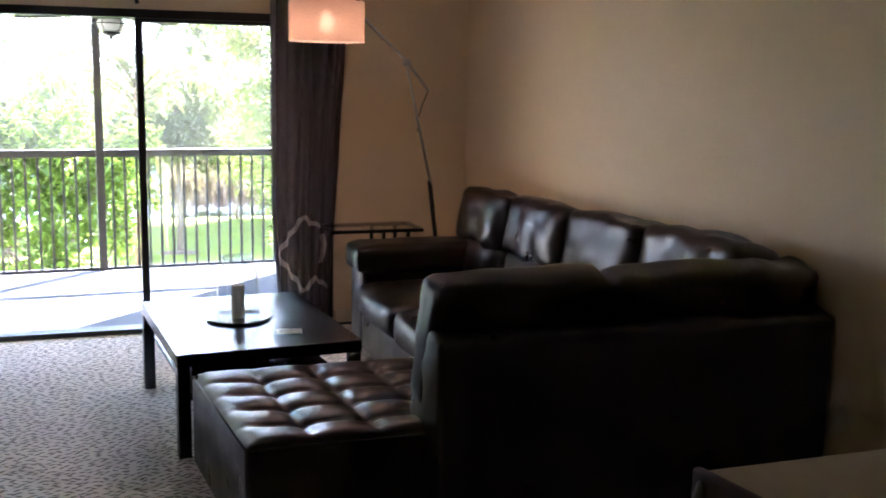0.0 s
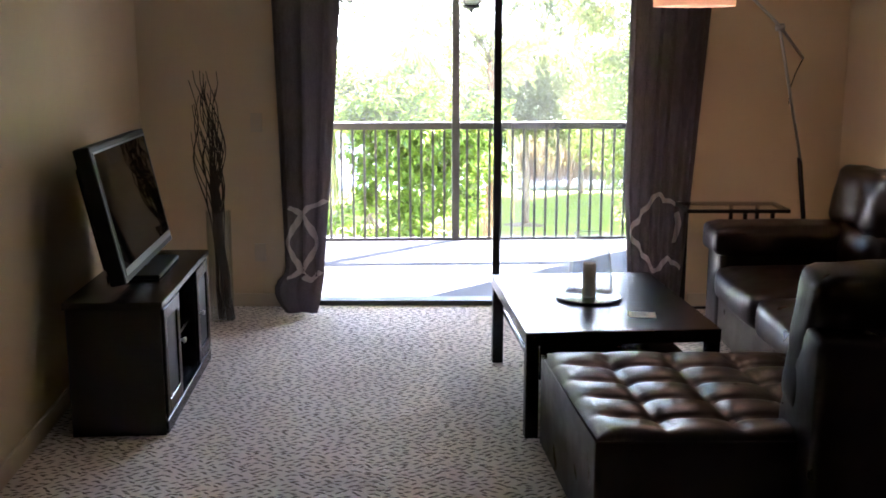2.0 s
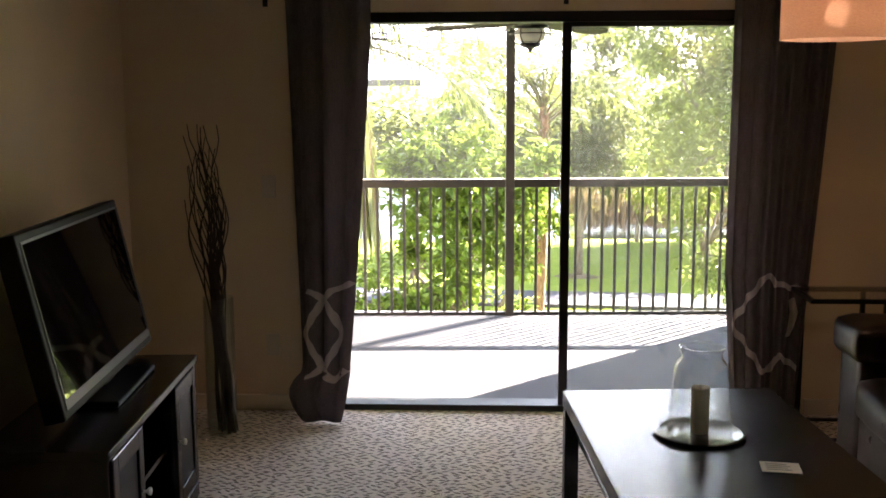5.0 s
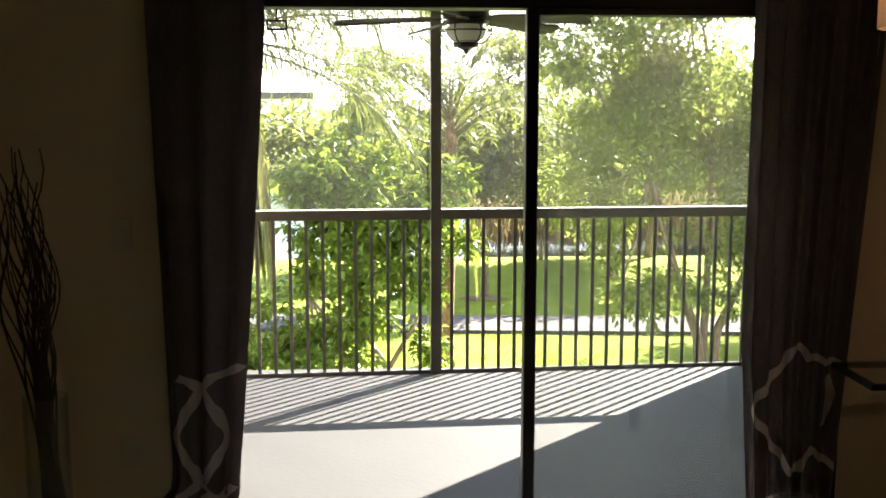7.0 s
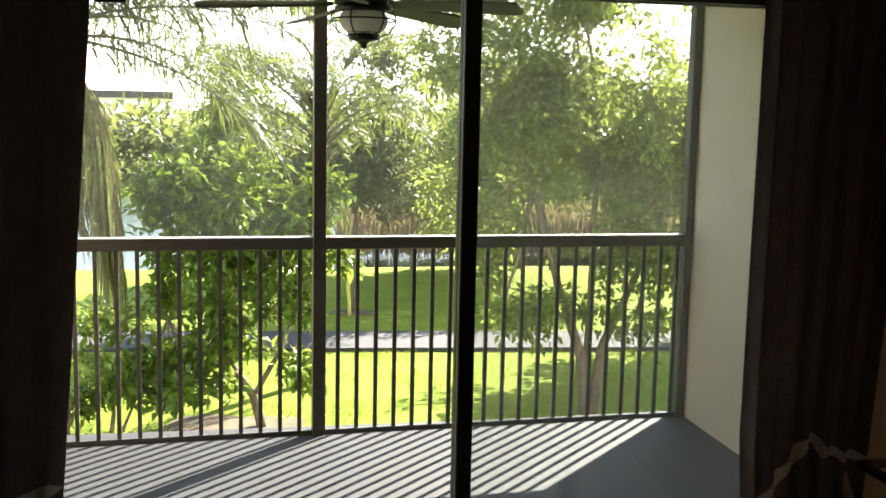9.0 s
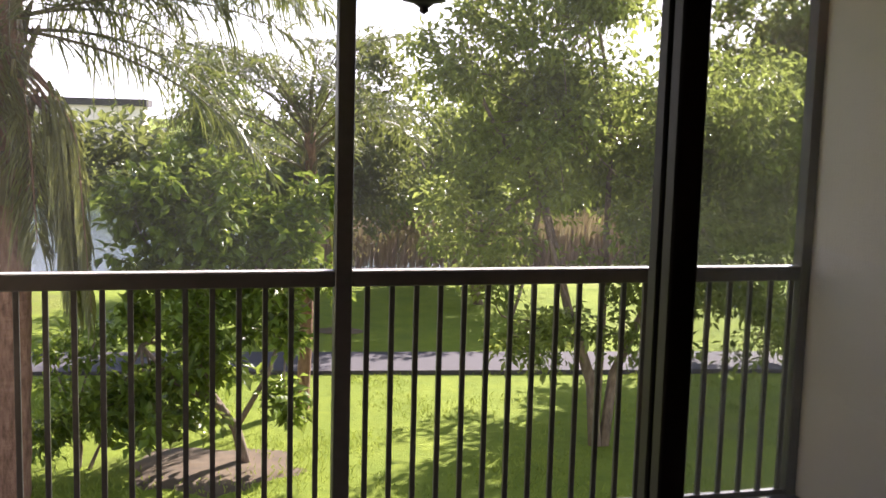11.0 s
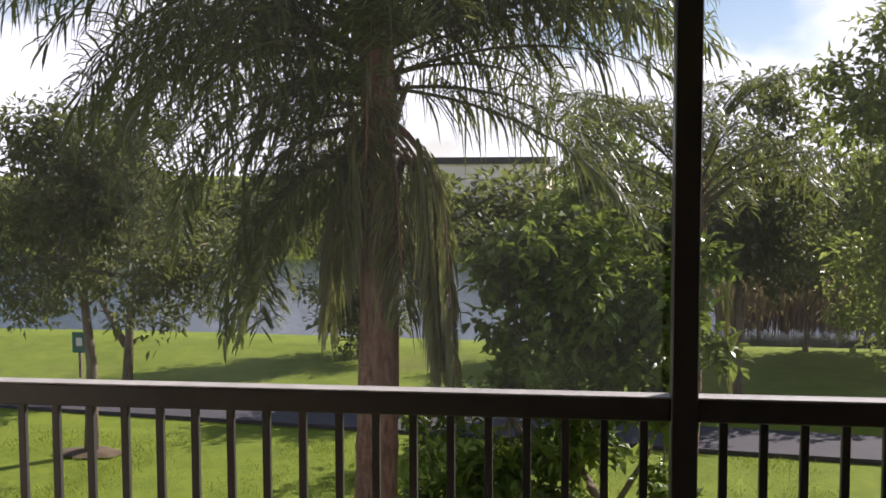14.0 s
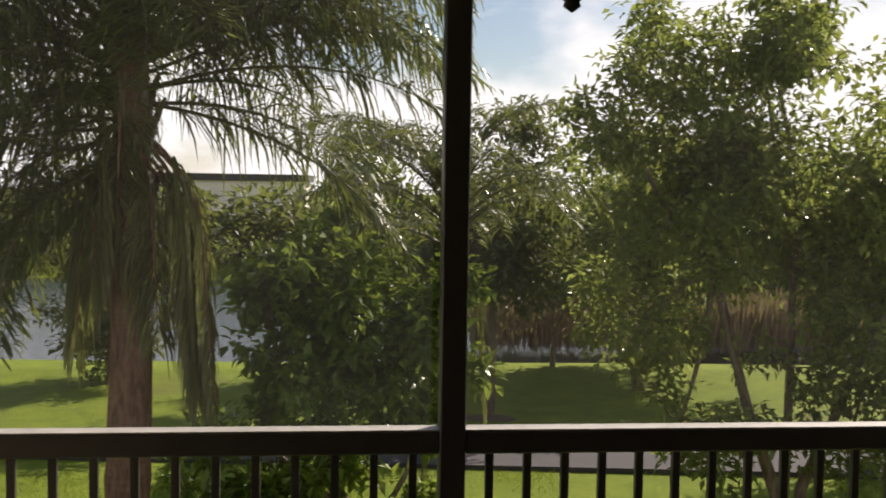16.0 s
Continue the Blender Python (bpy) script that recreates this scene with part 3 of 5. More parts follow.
def frond(vs, fs, root, heading, rise, length, droop, rng, leaf_len=0.55, n=34, plume=1.0, weight=0.62, limp=False):
    """A feather frond: an arching rib with hanging leaflets. Returns the rib's points."""
    pts, p, ang = [], Vector(root), rise
    step = length / 14
    h = Vector((math.cos(heading), math.sin(heading), 0))
    bend = rng.uniform(-0.02, 0.02)
    for i in range(15):
        pts.append(p.copy())
        p = p + (h * math.cos(ang) + Vector((0, 0, math.sin(ang)))) * step
        ang = max(ang - droop / 14 * (0.6 + 0.9 * i / 14), -1.5)
        h = (h + Vector((-h.y, h.x, 0)) * bend).normalized()
    side = Vector((-h.y, h.x, 0))
    for j in range(n):
        f = 0.09 + 0.91 * j / (n - 1)
        a = f * 13.99
        i = int(a)
        q = pts[i].lerp(pts[i + 1], a - i)
        d = (pts[i + 1] - pts[i]).normalized()
        ll = leaf_len * (0.5 + 0.7 * math.sin(math.pi * min(1, 0.22 + 0.72 * f))) * rng.uniform(0.75, 1.15)
        for s in (-1, 1):
            if rng.random() < 0.06:
                continue
            if limp:
                aim = (side * s * rng.uniform(0.45, 0.95) * plume + d * rng.uniform(0.35, 0.9) + Vector((0, 0, rng.uniform(-0.5, 0.6)))).normalized()
                sag = weight * rng.uniform(0.25, 1.25)
            else:
                aim = (side * s * rng.uniform(0.6, 1.0) * plume + d * rng.uniform(0.25, 0.75) + Vector((0, 0, rng.uniform(-0.3, 0.85)))).normalized()
                sag = weight * rng.uniform(0.25, 1.12) * (0.25 + 1.15 * math.hypot(d.x, d.y) ** 2)
            w = 0.0115 * rng.uniform(0.8, 1.4)
            k = len(vs)
            across = aim.cross(Vector((rng.gauss(0, 0.4), rng.gauss(0, 0.4), 1)))
            across = across.normalized() if across.length > 1e-4 else side
            m1 = q + aim * ll * 0.42 + Vector((0, 0, -0.08 * ll * sag))
            m2 = q + aim * ll * 0.74 + Vector((0, 0, -0.42 * ll * sag))
            e = q + aim * ll * 0.92 + Vector((0, 0, -ll * sag))
            vs += [q, m1 + across * w, m1 - across * w, m2 + across * w * 0.8, m2 - across * w * 0.8, e]
            fs += [(k, k + 1, k + 2), (k + 1, k + 3, k + 4, k + 2), (k + 3, k + 5, k + 4)]
    return pts


def palm(name, base, label, height, trunk_r, sprays, hanging, seed, n, leaf_len):
    """A queen palm: ringed trunk, arching fronds (heading, rise, length, droop), dry ones hanging along the trunk."""
    rng = random.Random(seed)
    th = thing(name, pose(*base), label, "palm tree")
    bm = bmesh.new()
    ring = 30
    sway = [Vector((0.10 * math.sin(i / ring * 2.2), 0.05 * math.sin(i / ring * 4), -0.1 + (height + 0.1) * i / ring)) for i in range(ring + 1)]
    tube(bm, sway, [trunk_r * (1.2 - 0.32 * min(1, 1.4 * i / ring) + (0.03 if i % 2 else 0)) * rng.uniform(0.96, 1.04) for i in range(ring + 1)], 14)
    part("trunk", bm, M_PALMBARK, th, "ringed reddish-brown trunk", True)
    hub = sway[-1]
    bm = bmesh.new()
    for i in range(26):
        a = i * 2.4
        z0 = (-0.5 + 0.0195 * i) * height
        u = Vector((math.cos(a), math.sin(a), 0))
        tube(bm, [hub + u * trunk_r * 0.8 + Vector((0, 0, z0)), hub + u * trunk_r * 1.25 + Vector((0, 0, z0 + 1.4 * trunk_r)), hub + u * trunk_r * rng.uniform(1.3, 1.9) + Vector((0, 0, z0 + trunk_r * rng.uniform(2.1, 2.8)))], [trunk_r * 0.36, trunk_r * 0.24, trunk_r * 0.1], 6)
    part("frond_bases", bm, M_FROND_RIB, th, "cut dry frond bases")
    vs, fs = [], []
    ribs = bmesh.new()
    for deg, rise, length, droop in sprays:
        a = radians(deg + rng.uniform(-5, 5))
        low = -min(1.05 if math.cos(a) > -0.2 else 1.9, 1.4 * max(0.0, 0.95 - rise))
        pts = frond(vs, fs, hub + Vector((math.cos(a) * trunk_r * 0.8, math.sin(a) * trunk_r * 0.8, low)), a, rise, length, droop, rng, leaf_len * min(1.35, length / 3.2), n)
        tube(ribs, pts, [0.024 * (1 - 0.85 * k / 14) for k in range(15)], 5)
    crown = new("crown", leaf_mesh("crown", vs, fs, M_FROND))
    crown.parent = th
    part("rib", ribs, M_FROND_RIB, crown, "", True)
    vs, fs = [], []
    ribs = bmesh.new()
    for deg, down, length, reach in hanging:
        a = radians(deg)
        pts = frond(vs, fs, hub + Vector((math.cos(a) * trunk_r, math.sin(a) * trunk_r, -down)), a, reach, length, 3.2, rng, leaf_len * 0.68, n, 0.9, 1.0, True)
        tube(ribs, pts, [0.026 * (1 - 0.8 * k / 14) for k in range(15)], 5)
    d = new("hanging_fronds", leaf_mesh("hanging_fronds", vs, fs, M_FROND_DRY))
    d.parent = th
    tagged(d, "dry yellowed fronds hanging beside the trunk")
    part("rib", ribs, M_PALMBARK, d, "", True)
    # loose fibres and leaflets that hang down the upper trunk
    vs, fs = [], []
    for _ in range(int(700 * trunk_r)):
        a, z = rng.uniform(0, 2 * math.pi), -rng.uniform(0.2, 0.52) * height * 0.95
        u = Vector((math.cos(a), math.sin(a), 0))
        across = Vector((-u.y, u.x, 0))
        p = hub + u * trunk_r * rng.uniform(1.05, 1.6) + Vector((0, 0, z + 0.5))
        ll, w, ph = rng.uniform(0.35, 0.95), rng.uniform(0.007, 0.014), rng.uniform(0, 6)
        k = len(vs)
        for j in range(6):
            c = p + Vector((0, 0, -ll * j / 5)) + (u * 0.03 + across * 0.025) * math.sin(ph + j * 1.3)
            t = across * w * (1 - 0.14 * j) + u * w * 0.5 * math.sin(ph * 2 + j)
            vs += [c - t, c + t]
        fs += [(k + 2 * j, k + 2 * j + 1, k + 2 * j + 3, k + 2 * j + 2) for j in range(5)]
    f = new("fibres", leaf_mesh("fibres", vs, fs, M_FIBRE))
    f.parent = th
    tagged(f, "glossy loose fibres hanging down the trunk")
    return th


palm("palm_tree", (-2.84, 10.7, GZ), "queen palm with arching feathery fronds beside the lawn", 6.35, 0.21,
     [(2, 0.42, 3.4, 0.85), (-5, 0.30, 3.3, 0.95), (14, 0.7, 3.7, 1.4), (-28, 0.85, 3.4, 1.5), (32, 1.05, 3.5, 1.5), (-8, -0.15, 3.2, 0.9), (24, 0.1, 3.4, 1.4), 
      (60, 0.5, 3.4, 1.5), (85, 0.9, 3.6, 1.5), (110, 0.3, 3.2, 1.6), (-85, 1.0, 2.9, 1.9), (-70, 0.6, 2.4, 2.2), (-110, 0.7, 3.0, 2.0),
      (180, 0.75, 4.4, 1.75), (170, 0.45, 4.2, 1.7), (192, 0.5, 3.8, 2.0), (186, 0.0, 3.0, 1.6), (152, 0.95, 4.3, 1.6), (208, 0.95, 3.9, 1.9), (220, 0.15, 3.0, 2.1),
      (176, -0.3, 2.7, 1.2), (140, 0.2, 3.2, 1.6), (232, 0.55, 3.2, 2.1), (200, -0.5, 2.3, 1.0), (160, -0.5, 2.4, 1.0), (0, 1.2, 3.6, 1.5), (120, 1.25, 3.6, 1.4), (240, 1.3, 3.4, 1.6),
      (185, 1.2, 4.0, 1.9), (-30, 1.3, 3.4, 1.5),
      (8, 0.62, 3.5, 1.1), (-12, 0.5, 3.7, 1.4), (40, 0.3, 3.4, 1.6), (18, 0.5, 3.5, 1.2), (-40, 1.0, 3.2, 1.8), (165, 0.8, 4.4, 1.9), (195, 0.75, 4.2, 1.9), (210, 0.35, 3.4, 2.1), (175, 0.2, 3.6, 1.9),
      (155, 0.5, 3.8, 1.9), (225, 0.8, 3.6, 2.1), (255, 0.6, 2.8, 2.2), (285, 0.5, 2.4, 2.3), (190, -0.6, 2.4, 0.9),
      (215, -0.3, 2.6, 1.5), (150, -0.2, 2.8, 1.5), (100, 0.6, 3.4, 1.8), (130, 0.9, 3.8, 1.8), (75, 1.2, 3.6, 1.6), (205, 1.15, 4.0, 2.0), (170, 1.1, 4.2, 1.9), (265, 0.95, 3.0, 2.2)]
     + [(135 + 13 * i, 0.25 - 0.17 * (i % 4), 1.5 + 0.3 * (i % 4), 1.9) for i in range(9)]
     + [(140 + 7 * i, 0.35 + 0.12 * (i % 5), 3.2 + 0.2 * (i % 5), 1.7 + 0.1 * (i % 4)) for i in range(16)]
     + [(-60 + 11 * i, 0.55 + 0.15 * (i % 4), 2.5 + 0.25 * (i % 4), 1.5 + 0.15 * (i % 3)) for i in range(12)]
     + [(24 * i, 1.0 + 0.1 * (i % 4), 2.6 + 0.25 * (i % 5), 2.3) for i in range(15)]
     + [(-18 + 7 * i, 0.5 + 0.12 * (i % 4), 3.3 + 0.15 * (i % 3), 1.2 + 0.15 * (i % 3)) for i in range(8)]
     + [(128 + 12 * i, 0.85 + 0.1 * (i % 4), 3.4 + 0.2 * (i % 3), 1.9) for i in range(9)],
     [(-6, 1.45, 2.9, -0.7), (8, 1.6, 2.4, -0.9), (-2, 1.5, 2.7, -0.85), (12, 1.4, 2.6, -0.75), (4, 1.7, 2.2, -0.8), (-35, 1.7, 1.7, -1.1), (-140, 1.4, 1.6, -1.1), (180, 1.7, 1.9, -0.9), (-95, 1.0, 1.0, -1.1)],
     3, 92, 0.64)
palm("palm_tree", (0.76, 14.0, GZ), "young queen palm with hanging fronds behind the small tree", 4.3, 0.09,
     [(26 * i, 1.42 - 0.05 * i, 2.1 + 0.12 * (i % 4), 1.55) for i in range(19)]
     + [(155 + 12 * i, 0.5 + 0.2 * (i % 4), 2.3 + 0.15 * (i % 3), 1.4) for i in range(7)], [(0, 1.0, 1.8, -0.8), (200, 1.1, 1.8, -0.9)], 12, 66, 0.55)
broad_tree("small_tree", (-0.11, 11.52, GZ), "small crooked tree with clumps of large bright leaves",
           [([(0, 0, -0.1), (-0.15, 0, 0.5), (-0.5, 0.05, 1.0), (-0.62, 0, 1.6), (-0.6, 0, 2.4)], 0.075), ([(-0.35, 0, 0.8), (-0.9, -0.1, 1.15), (-1.3, 0, 1.6)], 0.05), ([(-0.15, 0, 0.5), (0.25, 0, 1.2), (0.5, 0, 2.0)], 0.04)],
           [((-0.55, 0, 3.35), (0.85, 0.8, 0.65)), ((-1.2, 0.1, 2.8), (0.5, 0.6, 0.6)), ((0.2, 0, 2.7), (0.6, 0.7, 0.7)), ((-0.5, -0.2, 2.3), (0.75, 0.6, 0.65)), ((-1.1, 0, 1.75), (0.5, 0.5, 0.45)), ((0.35, -0.1, 1.5), (0.4, 0.4, 0.6)),
            ((0.65, 0.1, 3.1), (0.5, 0.6, 0.5)), ((-0.6, 0, 1.5), (0.5, 0.5, 0.4)), ((0.85, 0.1, 2.2), (0.35, 0.4, 0.5)), ((0.45, 0, 0.8), (0.35, 0.35, 0.35)), ((-1.2, 0.1, 1.15), (0.35, 0.4, 0.3)), ((-1.1, -0.2, 0.75), (0.55, 0.5, 0.5)), ((-1.6, -0.1, 0.9), (0.45, 0.4, 0.5))],
           M_LEAF_S, M_BARK, 560, 14, 0.175, 0.112, 0.22, 5)
broad_tree("multi_stem_tree", (4.66, 11.7, GZ), "tall multi-stemmed tree with dense small leaves",
           [([(0, 0, -0.1), (-0.1, 0, 0.9), (-0.5, 0, 2.0), (-0.9, 0.1, 3.6)], 0.10), ([(0.1, 0, -0.1), (0.25, 0.1, 1.0), (0.7, 0.1, 2.0), (1.2, 0, 3.4)], 0.09), ([(0, 0.1, -0.1), (0.05, 0.1, 1.6), (0.1, 0.2, 4.2)], 0.08)],
           [((-0.6, 0, 4.5), (1.8, 1.6, 1.5)), ((1.2, 0, 4.1), (1.8, 1.6, 1.6)), ((-0.3, 0.2, 5.8), (1.3, 1.3, 1.0)), ((-1.7, 0, 3.0), (1.1, 1.1, 0.9)), ((-1.4, -0.4, 1.9), (0.9, 0.8, 0.6)), ((1.8, -0.2, 2.4), (1.2, 1.0, 0.9)), ((0.3, -0.5, 2.6), (1.2, 0.8, 0.8)),
            ((3.4, 0.8, 4.2), (1.8, 1.5, 1.5)), ((4.6, 1.6, 3.2), (1.6, 1.4, 1.3)), ((-1.85, 0.3, 5.1), (1.0, 1.0, 0.9)), ((-1.7, 0.2, 6.1), (0.95, 0.9, 0.85)), ((-0.4, 0.2, 6.5), (1.0, 1.0, 0.8)), ((0.6, -0.3, 1.5), (0.8, 0.6, 0.5)), ((-0.4, -0.4, 1.6), (0.8, 0.6, 0.5)), ((2.6, 0.2, 1.7), (0.8, 0.7, 0.6))],
           M_LEAF_R, M_BARK, 2900, 16, 0.135, 0.068, 0.25, 8)
broad_tree("tall_tree", (12.4, 17.7, GZ), "tall full-crowned tree past the end of the balcony",
           [([(0, 0, -0.1), (0.1, 0, 2.0), (-0.1, 0.1, 4.0)], 0.2)], [((-1, 0, 5.5), (2.9, 2.6, 1.9)), ((0.5, 0.5, 7.4), (2.4, 2.3, 1.5)), ((-1.4, -0.5, 3.4), (2.2, 1.9, 1.3)), ((2.0, 0.5, 5.0), (2.2, 2.2, 1.8))], M_LEAF_R, M_BARK, 2300, 15, 0.21, 0.12, 0.36, 61)
broad_tree("slender_tree", (2.03, 19.9, GZ), "slender young tree on the far lawn",
           [([(0, 0, -0.1), (0.03, 0, 1.2), (0, 0, 2.6)], 0.10)], [((-0.2, 0, 3.0), (1.6, 1.6, 0.9)), ((0.3, 0.2, 3.9), (1.4, 1.3, 0.8)), ((0.5, 0.3, 4.7), (0.8, 0.8, 0.5)), ((0.5, 0.3, 5.5), (0.8, 0.9, 0.7))], M_LEAF_FAR, M_BARK, 700, 15, 0.17, 0.085, 0.32, 21)
broad_tree("lawn_tree", (-8.38, 14.7, GZ), "dark leafy tree with a thin trunk on the lawn",
           [([(0, 0, -0.1), (0.05, 0, 1.4), (-0.1, 0, 3.0)], 0.12)], [((0, 0, 4.0), (1.9, 1.7, 1.5)), ((-1.1, 0, 3.0), (1.3, 1.1, 1.0)), ((1.2, 0, 2.9), (1.3, 1.1, 1.0)), ((0.3, 0, 4.9), (1.4, 1.2, 0.9))], M_LEAF_FAR, M_BARK, 900, 15, 0.15, 0.07, 0.28, 31)
broad_tree("lawn_tree", (-10.1, 19.3, GZ), "dark leafy tree with a forked trunk by the lake",
           [([(0, 0, -0.1), (0.1, 0, 1.4), (0.3, 0, 2.6)], 0.12), ([(0, 0, 0.9), (-0.5, 0, 1.8), (-0.9, 0, 2.7)], 0.08)], [((0.3, 0, 3.5), (1.9, 1.7, 1.4)), ((-0.9, 0, 3.4), (1.4, 1.2, 1.2))], M_LEAF_FAR, M_BARK, 450, 14, 0.18, 0.08, 0.33, 32)
broad_tree("shore_tree", (5.8, 22.9, GZ), "spreading tree near the lake shore",
           [([(0, 0, -0.1), (-0.2, 0, 0.7), (-0.8, 0, 1.8)], 0.14), ([(0, 0, 0.4), (0.5, 0, 1.2), (1.0, 0, 2.0)], 0.11)], [((-1.4, 0, 3.2), (2.3, 1.8, 1.4)), ((1.4, 0, 3.4), (2.4, 1.8, 1.7)), ((0, 0, 5.0), (2.2, 1.8, 1.3)), ((3.4, 1, 4.2), (2.2, 1.8, 1.8))], M_LEAF_R, M_BARK, 800, 14, 0.2, 0.1, 0.38, 41)
broad_tree("shore_tree", (0.9, 25.9, GZ), "dark tree on the lake bank",
           [([(0, 0, -0.1), (0.1, 0, 1.0), (-0.1, 0, 2.2)], 0.13)], [((0, 0, 2.7), (1.9, 1.8, 1.1)), ((0.9, 0, 3.7), (1.6, 1.6, 0.9)), ((2.2, 0.3, 3.2), (1.6, 1.4, 1.3)), ((2.6, 0.3, 4.6), (0.7, 0.7, 0.8))], M_LEAF_FAR, M_BARK, 850, 15, 0.21, 0.11, 0.36, 43)
# hidden behind the multi-stem tree; added to shade the far lawn
broad_tree("shore_tree", (7.6, 26.4, GZ), "unseen tree on the lake bank, added for its shadow",
           [([(0, 0, -0.1), (0.1, 0, 1.2), (-0.1, 0, 2.4)], 0.14)], [((0, 0, 3.2), (2.5, 2.2, 1.3)), ((0.2, 0, 4.6), (2.2, 2.0, 1.1)), ((-1.6, 0, 3.0), (1.4, 1.3, 1.0))], M_LEAF_FAR, M_BARK, 1000, 15, 0.22, 0.11, 0.38, 47)
broad_tree("lawn_tree", (-0.6, 22.3, GZ), "leafy young tree on the far lawn beyond the footpath",
           [([(0, 0, -0.1), (0.05, 0, 1.3), (0, 0, 2.6)], 0.10)], [((0, 0, 3.0), (1.4, 1.4, 1.0)), ((0.3, 0.1, 4.3), (1.35, 1.3, 0.9)), ((0.1, 0.1, 5.2), (0.9, 0.9, 0.6))], M_LEAF_S, M_BARK, 620, 15, 0.17, 0.085, 0.3, 71)
# mostly hidden by the palm; added for the shadow it throws across the lawn
broad_tree("shore_bush", (-6.3, 23.6, GZ), "dark rounded bush added to shade the far lawn",
           [([(0, 0, -0.1), (0.05, 0, 0.8), (0, 0, 1.6)], 0.10)], [((0, 0, 1.3), (1.5, 1.3, 1.2)), ((0.1, 0, 2.7), (1.3, 1.2, 1.1)), ((-0.2, 0, 3.6), (0.9, 0.9, 0.8))], M_LEAF_FAR, M_BARK, 620, 15, 0.17, 0.085, 0.3, 73, category="bush")
broad_tree("low_shrub", (-2.2, 11.6, GZ), "low dark leafy shrub in the shade of the palm",
           [([(0, 0, -0.1), (0.05, 0, 0.3), (0, 0, 0.7)], 0.04), ([(0.1, 0, -0.1), (0.35, 0, 0.5)], 0.03)],
           [((0, 0, 0.75), (0.6, 0.5, 0.55)), ((-0.25, 0, 1.35), (0.45, 0.4, 0.45)), ((0.45, 0, 0.55), (0.45, 0.4, 0.4)), ((-0.4, -0.1, 0.5), (0.4, 0.4, 0.4)), ((0.25, 0, 1.7), (0.35, 0.35, 0.35))],
           M_LEAF_S, M_BARK, 110, 12, 0.13, 0.075, 0.2, 75, category="shrub")
broad_tree("bare_bush", (4.3, 26.0, GZ), "half-bare brownish bush by the shore",
           [([(0, 0, -0.1), (0, 0, 0.9)], 0.08)], [((0, 0, 1.6), (1.5, 1.0, 0.9)), ((0.6, 0, 2.2), (1.0, 0.8, 0.7))], M_LEAF_DRY, M_BARK, 130, 10, 0.2, 0.06, 0.4, 51)


def reeds():
    rng = random.Random(6)
    vs, fs = [], []
    for _ in range(1500):
        p = Vector((rng.uniform(2.5, 13.5), rng.uniform(28.6, 30.5), GZ - 0.1))
        add_leaf(vs, fs, p, Vector((rng.gauss(0, 0.12), rng.gauss(0, 0.12), 1)), Vector((0, 1, 0)), rng.uniform(1.2, 2.1), 0.09)
    tagged(new("reed_bank", leaf_mesh("reed_bank", vs, fs, M_REED)), "bank of pinkish-brown dry reeds by the water", "reeds", "", "stuff")


reeds()


def grass_tufts():
    """Longer blades standing in ragged patches of the near lawn."""
    rng = random.Random(17)
    vs, fs = [], []
    while len(fs) < 44000:
        x, y = rng.uniform(-12, 12), rng.uniform(8.5, 16.0)
        if noise.noise((x * 0.7, y * 0.7, 5)) < rng.uniform(-0.1, 0.5):
            continue
        p = Vector((x, y, GZ + 0.05 * noise.noise((x * 0.12, y * 0.12, 0)) - 0.01))
        add_leaf(vs, fs, p, Vector((rng.gauss(0, 0.5), rng.gauss(0, 0.5), 1)), Vector((0, 1, 0)), rng.uniform(0.05, 0.12), 0.014)
    tagged(new("grass", leaf_mesh("grass", vs, fs, M_GRASSBLADE)), "longer grass blades in the lawn", "grass", "", "stuff")


M_GRASSBLADE = leaf_mat("grass_blades", (0.10, 0.15, 0.014), (0.27, 0.34, 0.04), 0.5, 0.4)
grass_tufts()


def far_woods(name, y, x0, x1, h, n, seed, label):
    rng = random.Random(seed)
    vs, fs = [], []
    for i in range(n):
        x = rng.uniform(x0, x1)
        c = Vector((x, y + rng.uniform(-3, 5), GZ + h * (0.2 + 0.65 * rng.random()) * (0.75 + 0.35 * noise.noise((x * 0.08, seed, 0)))))
        for _ in range(10):
            d = Vector((rng.gauss(0, 1), rng.gauss(0, 1), rng.gauss(0, 0.8)))
            add_leaf(vs, fs, c + d * h * 0.09, d, Vector((0, 0, 1)), h * 0.14, h * 0.10)
    tagged(new(name, leaf_mesh(name, vs, fs, M_LEAF_FAR)), label, "trees", "", "stuff")


far_woods("far_woods", 60, -80, 70, 5.4, 2600, 1, "dark tree line on the far shore")
far_woods("shore_bushes", 55, -80, 50, 2.4, 2200, 2, "low bushes along the far bank")
far_woods("side_woods", 42, 13, 50, 8.0, 1400, 3, "woods past the end of the lake")


# paint lightened to carry the distance haze on the building's shaded side
M_FACADE = wall_paint("pale_facade", (0.80, 0.72, 0.66))


def far_building():
    th = thing("far_building", pose(-27, 150, GZ), "long low pale building with a flat roof far beyond the lake", "building")
    part("wall", block(-16, 16, 0, 12, 0, 5.6), M_FACADE, th)
    part("roof", block(-16.6, 16.6, -0.6, 12.6, 5.6, 6.6), M_PATH, th, "flat grey roof")


far_building()


M_SIGN = plain("sign_green", (0.03, 0.13, 0.09), 0.4, var=0.1)


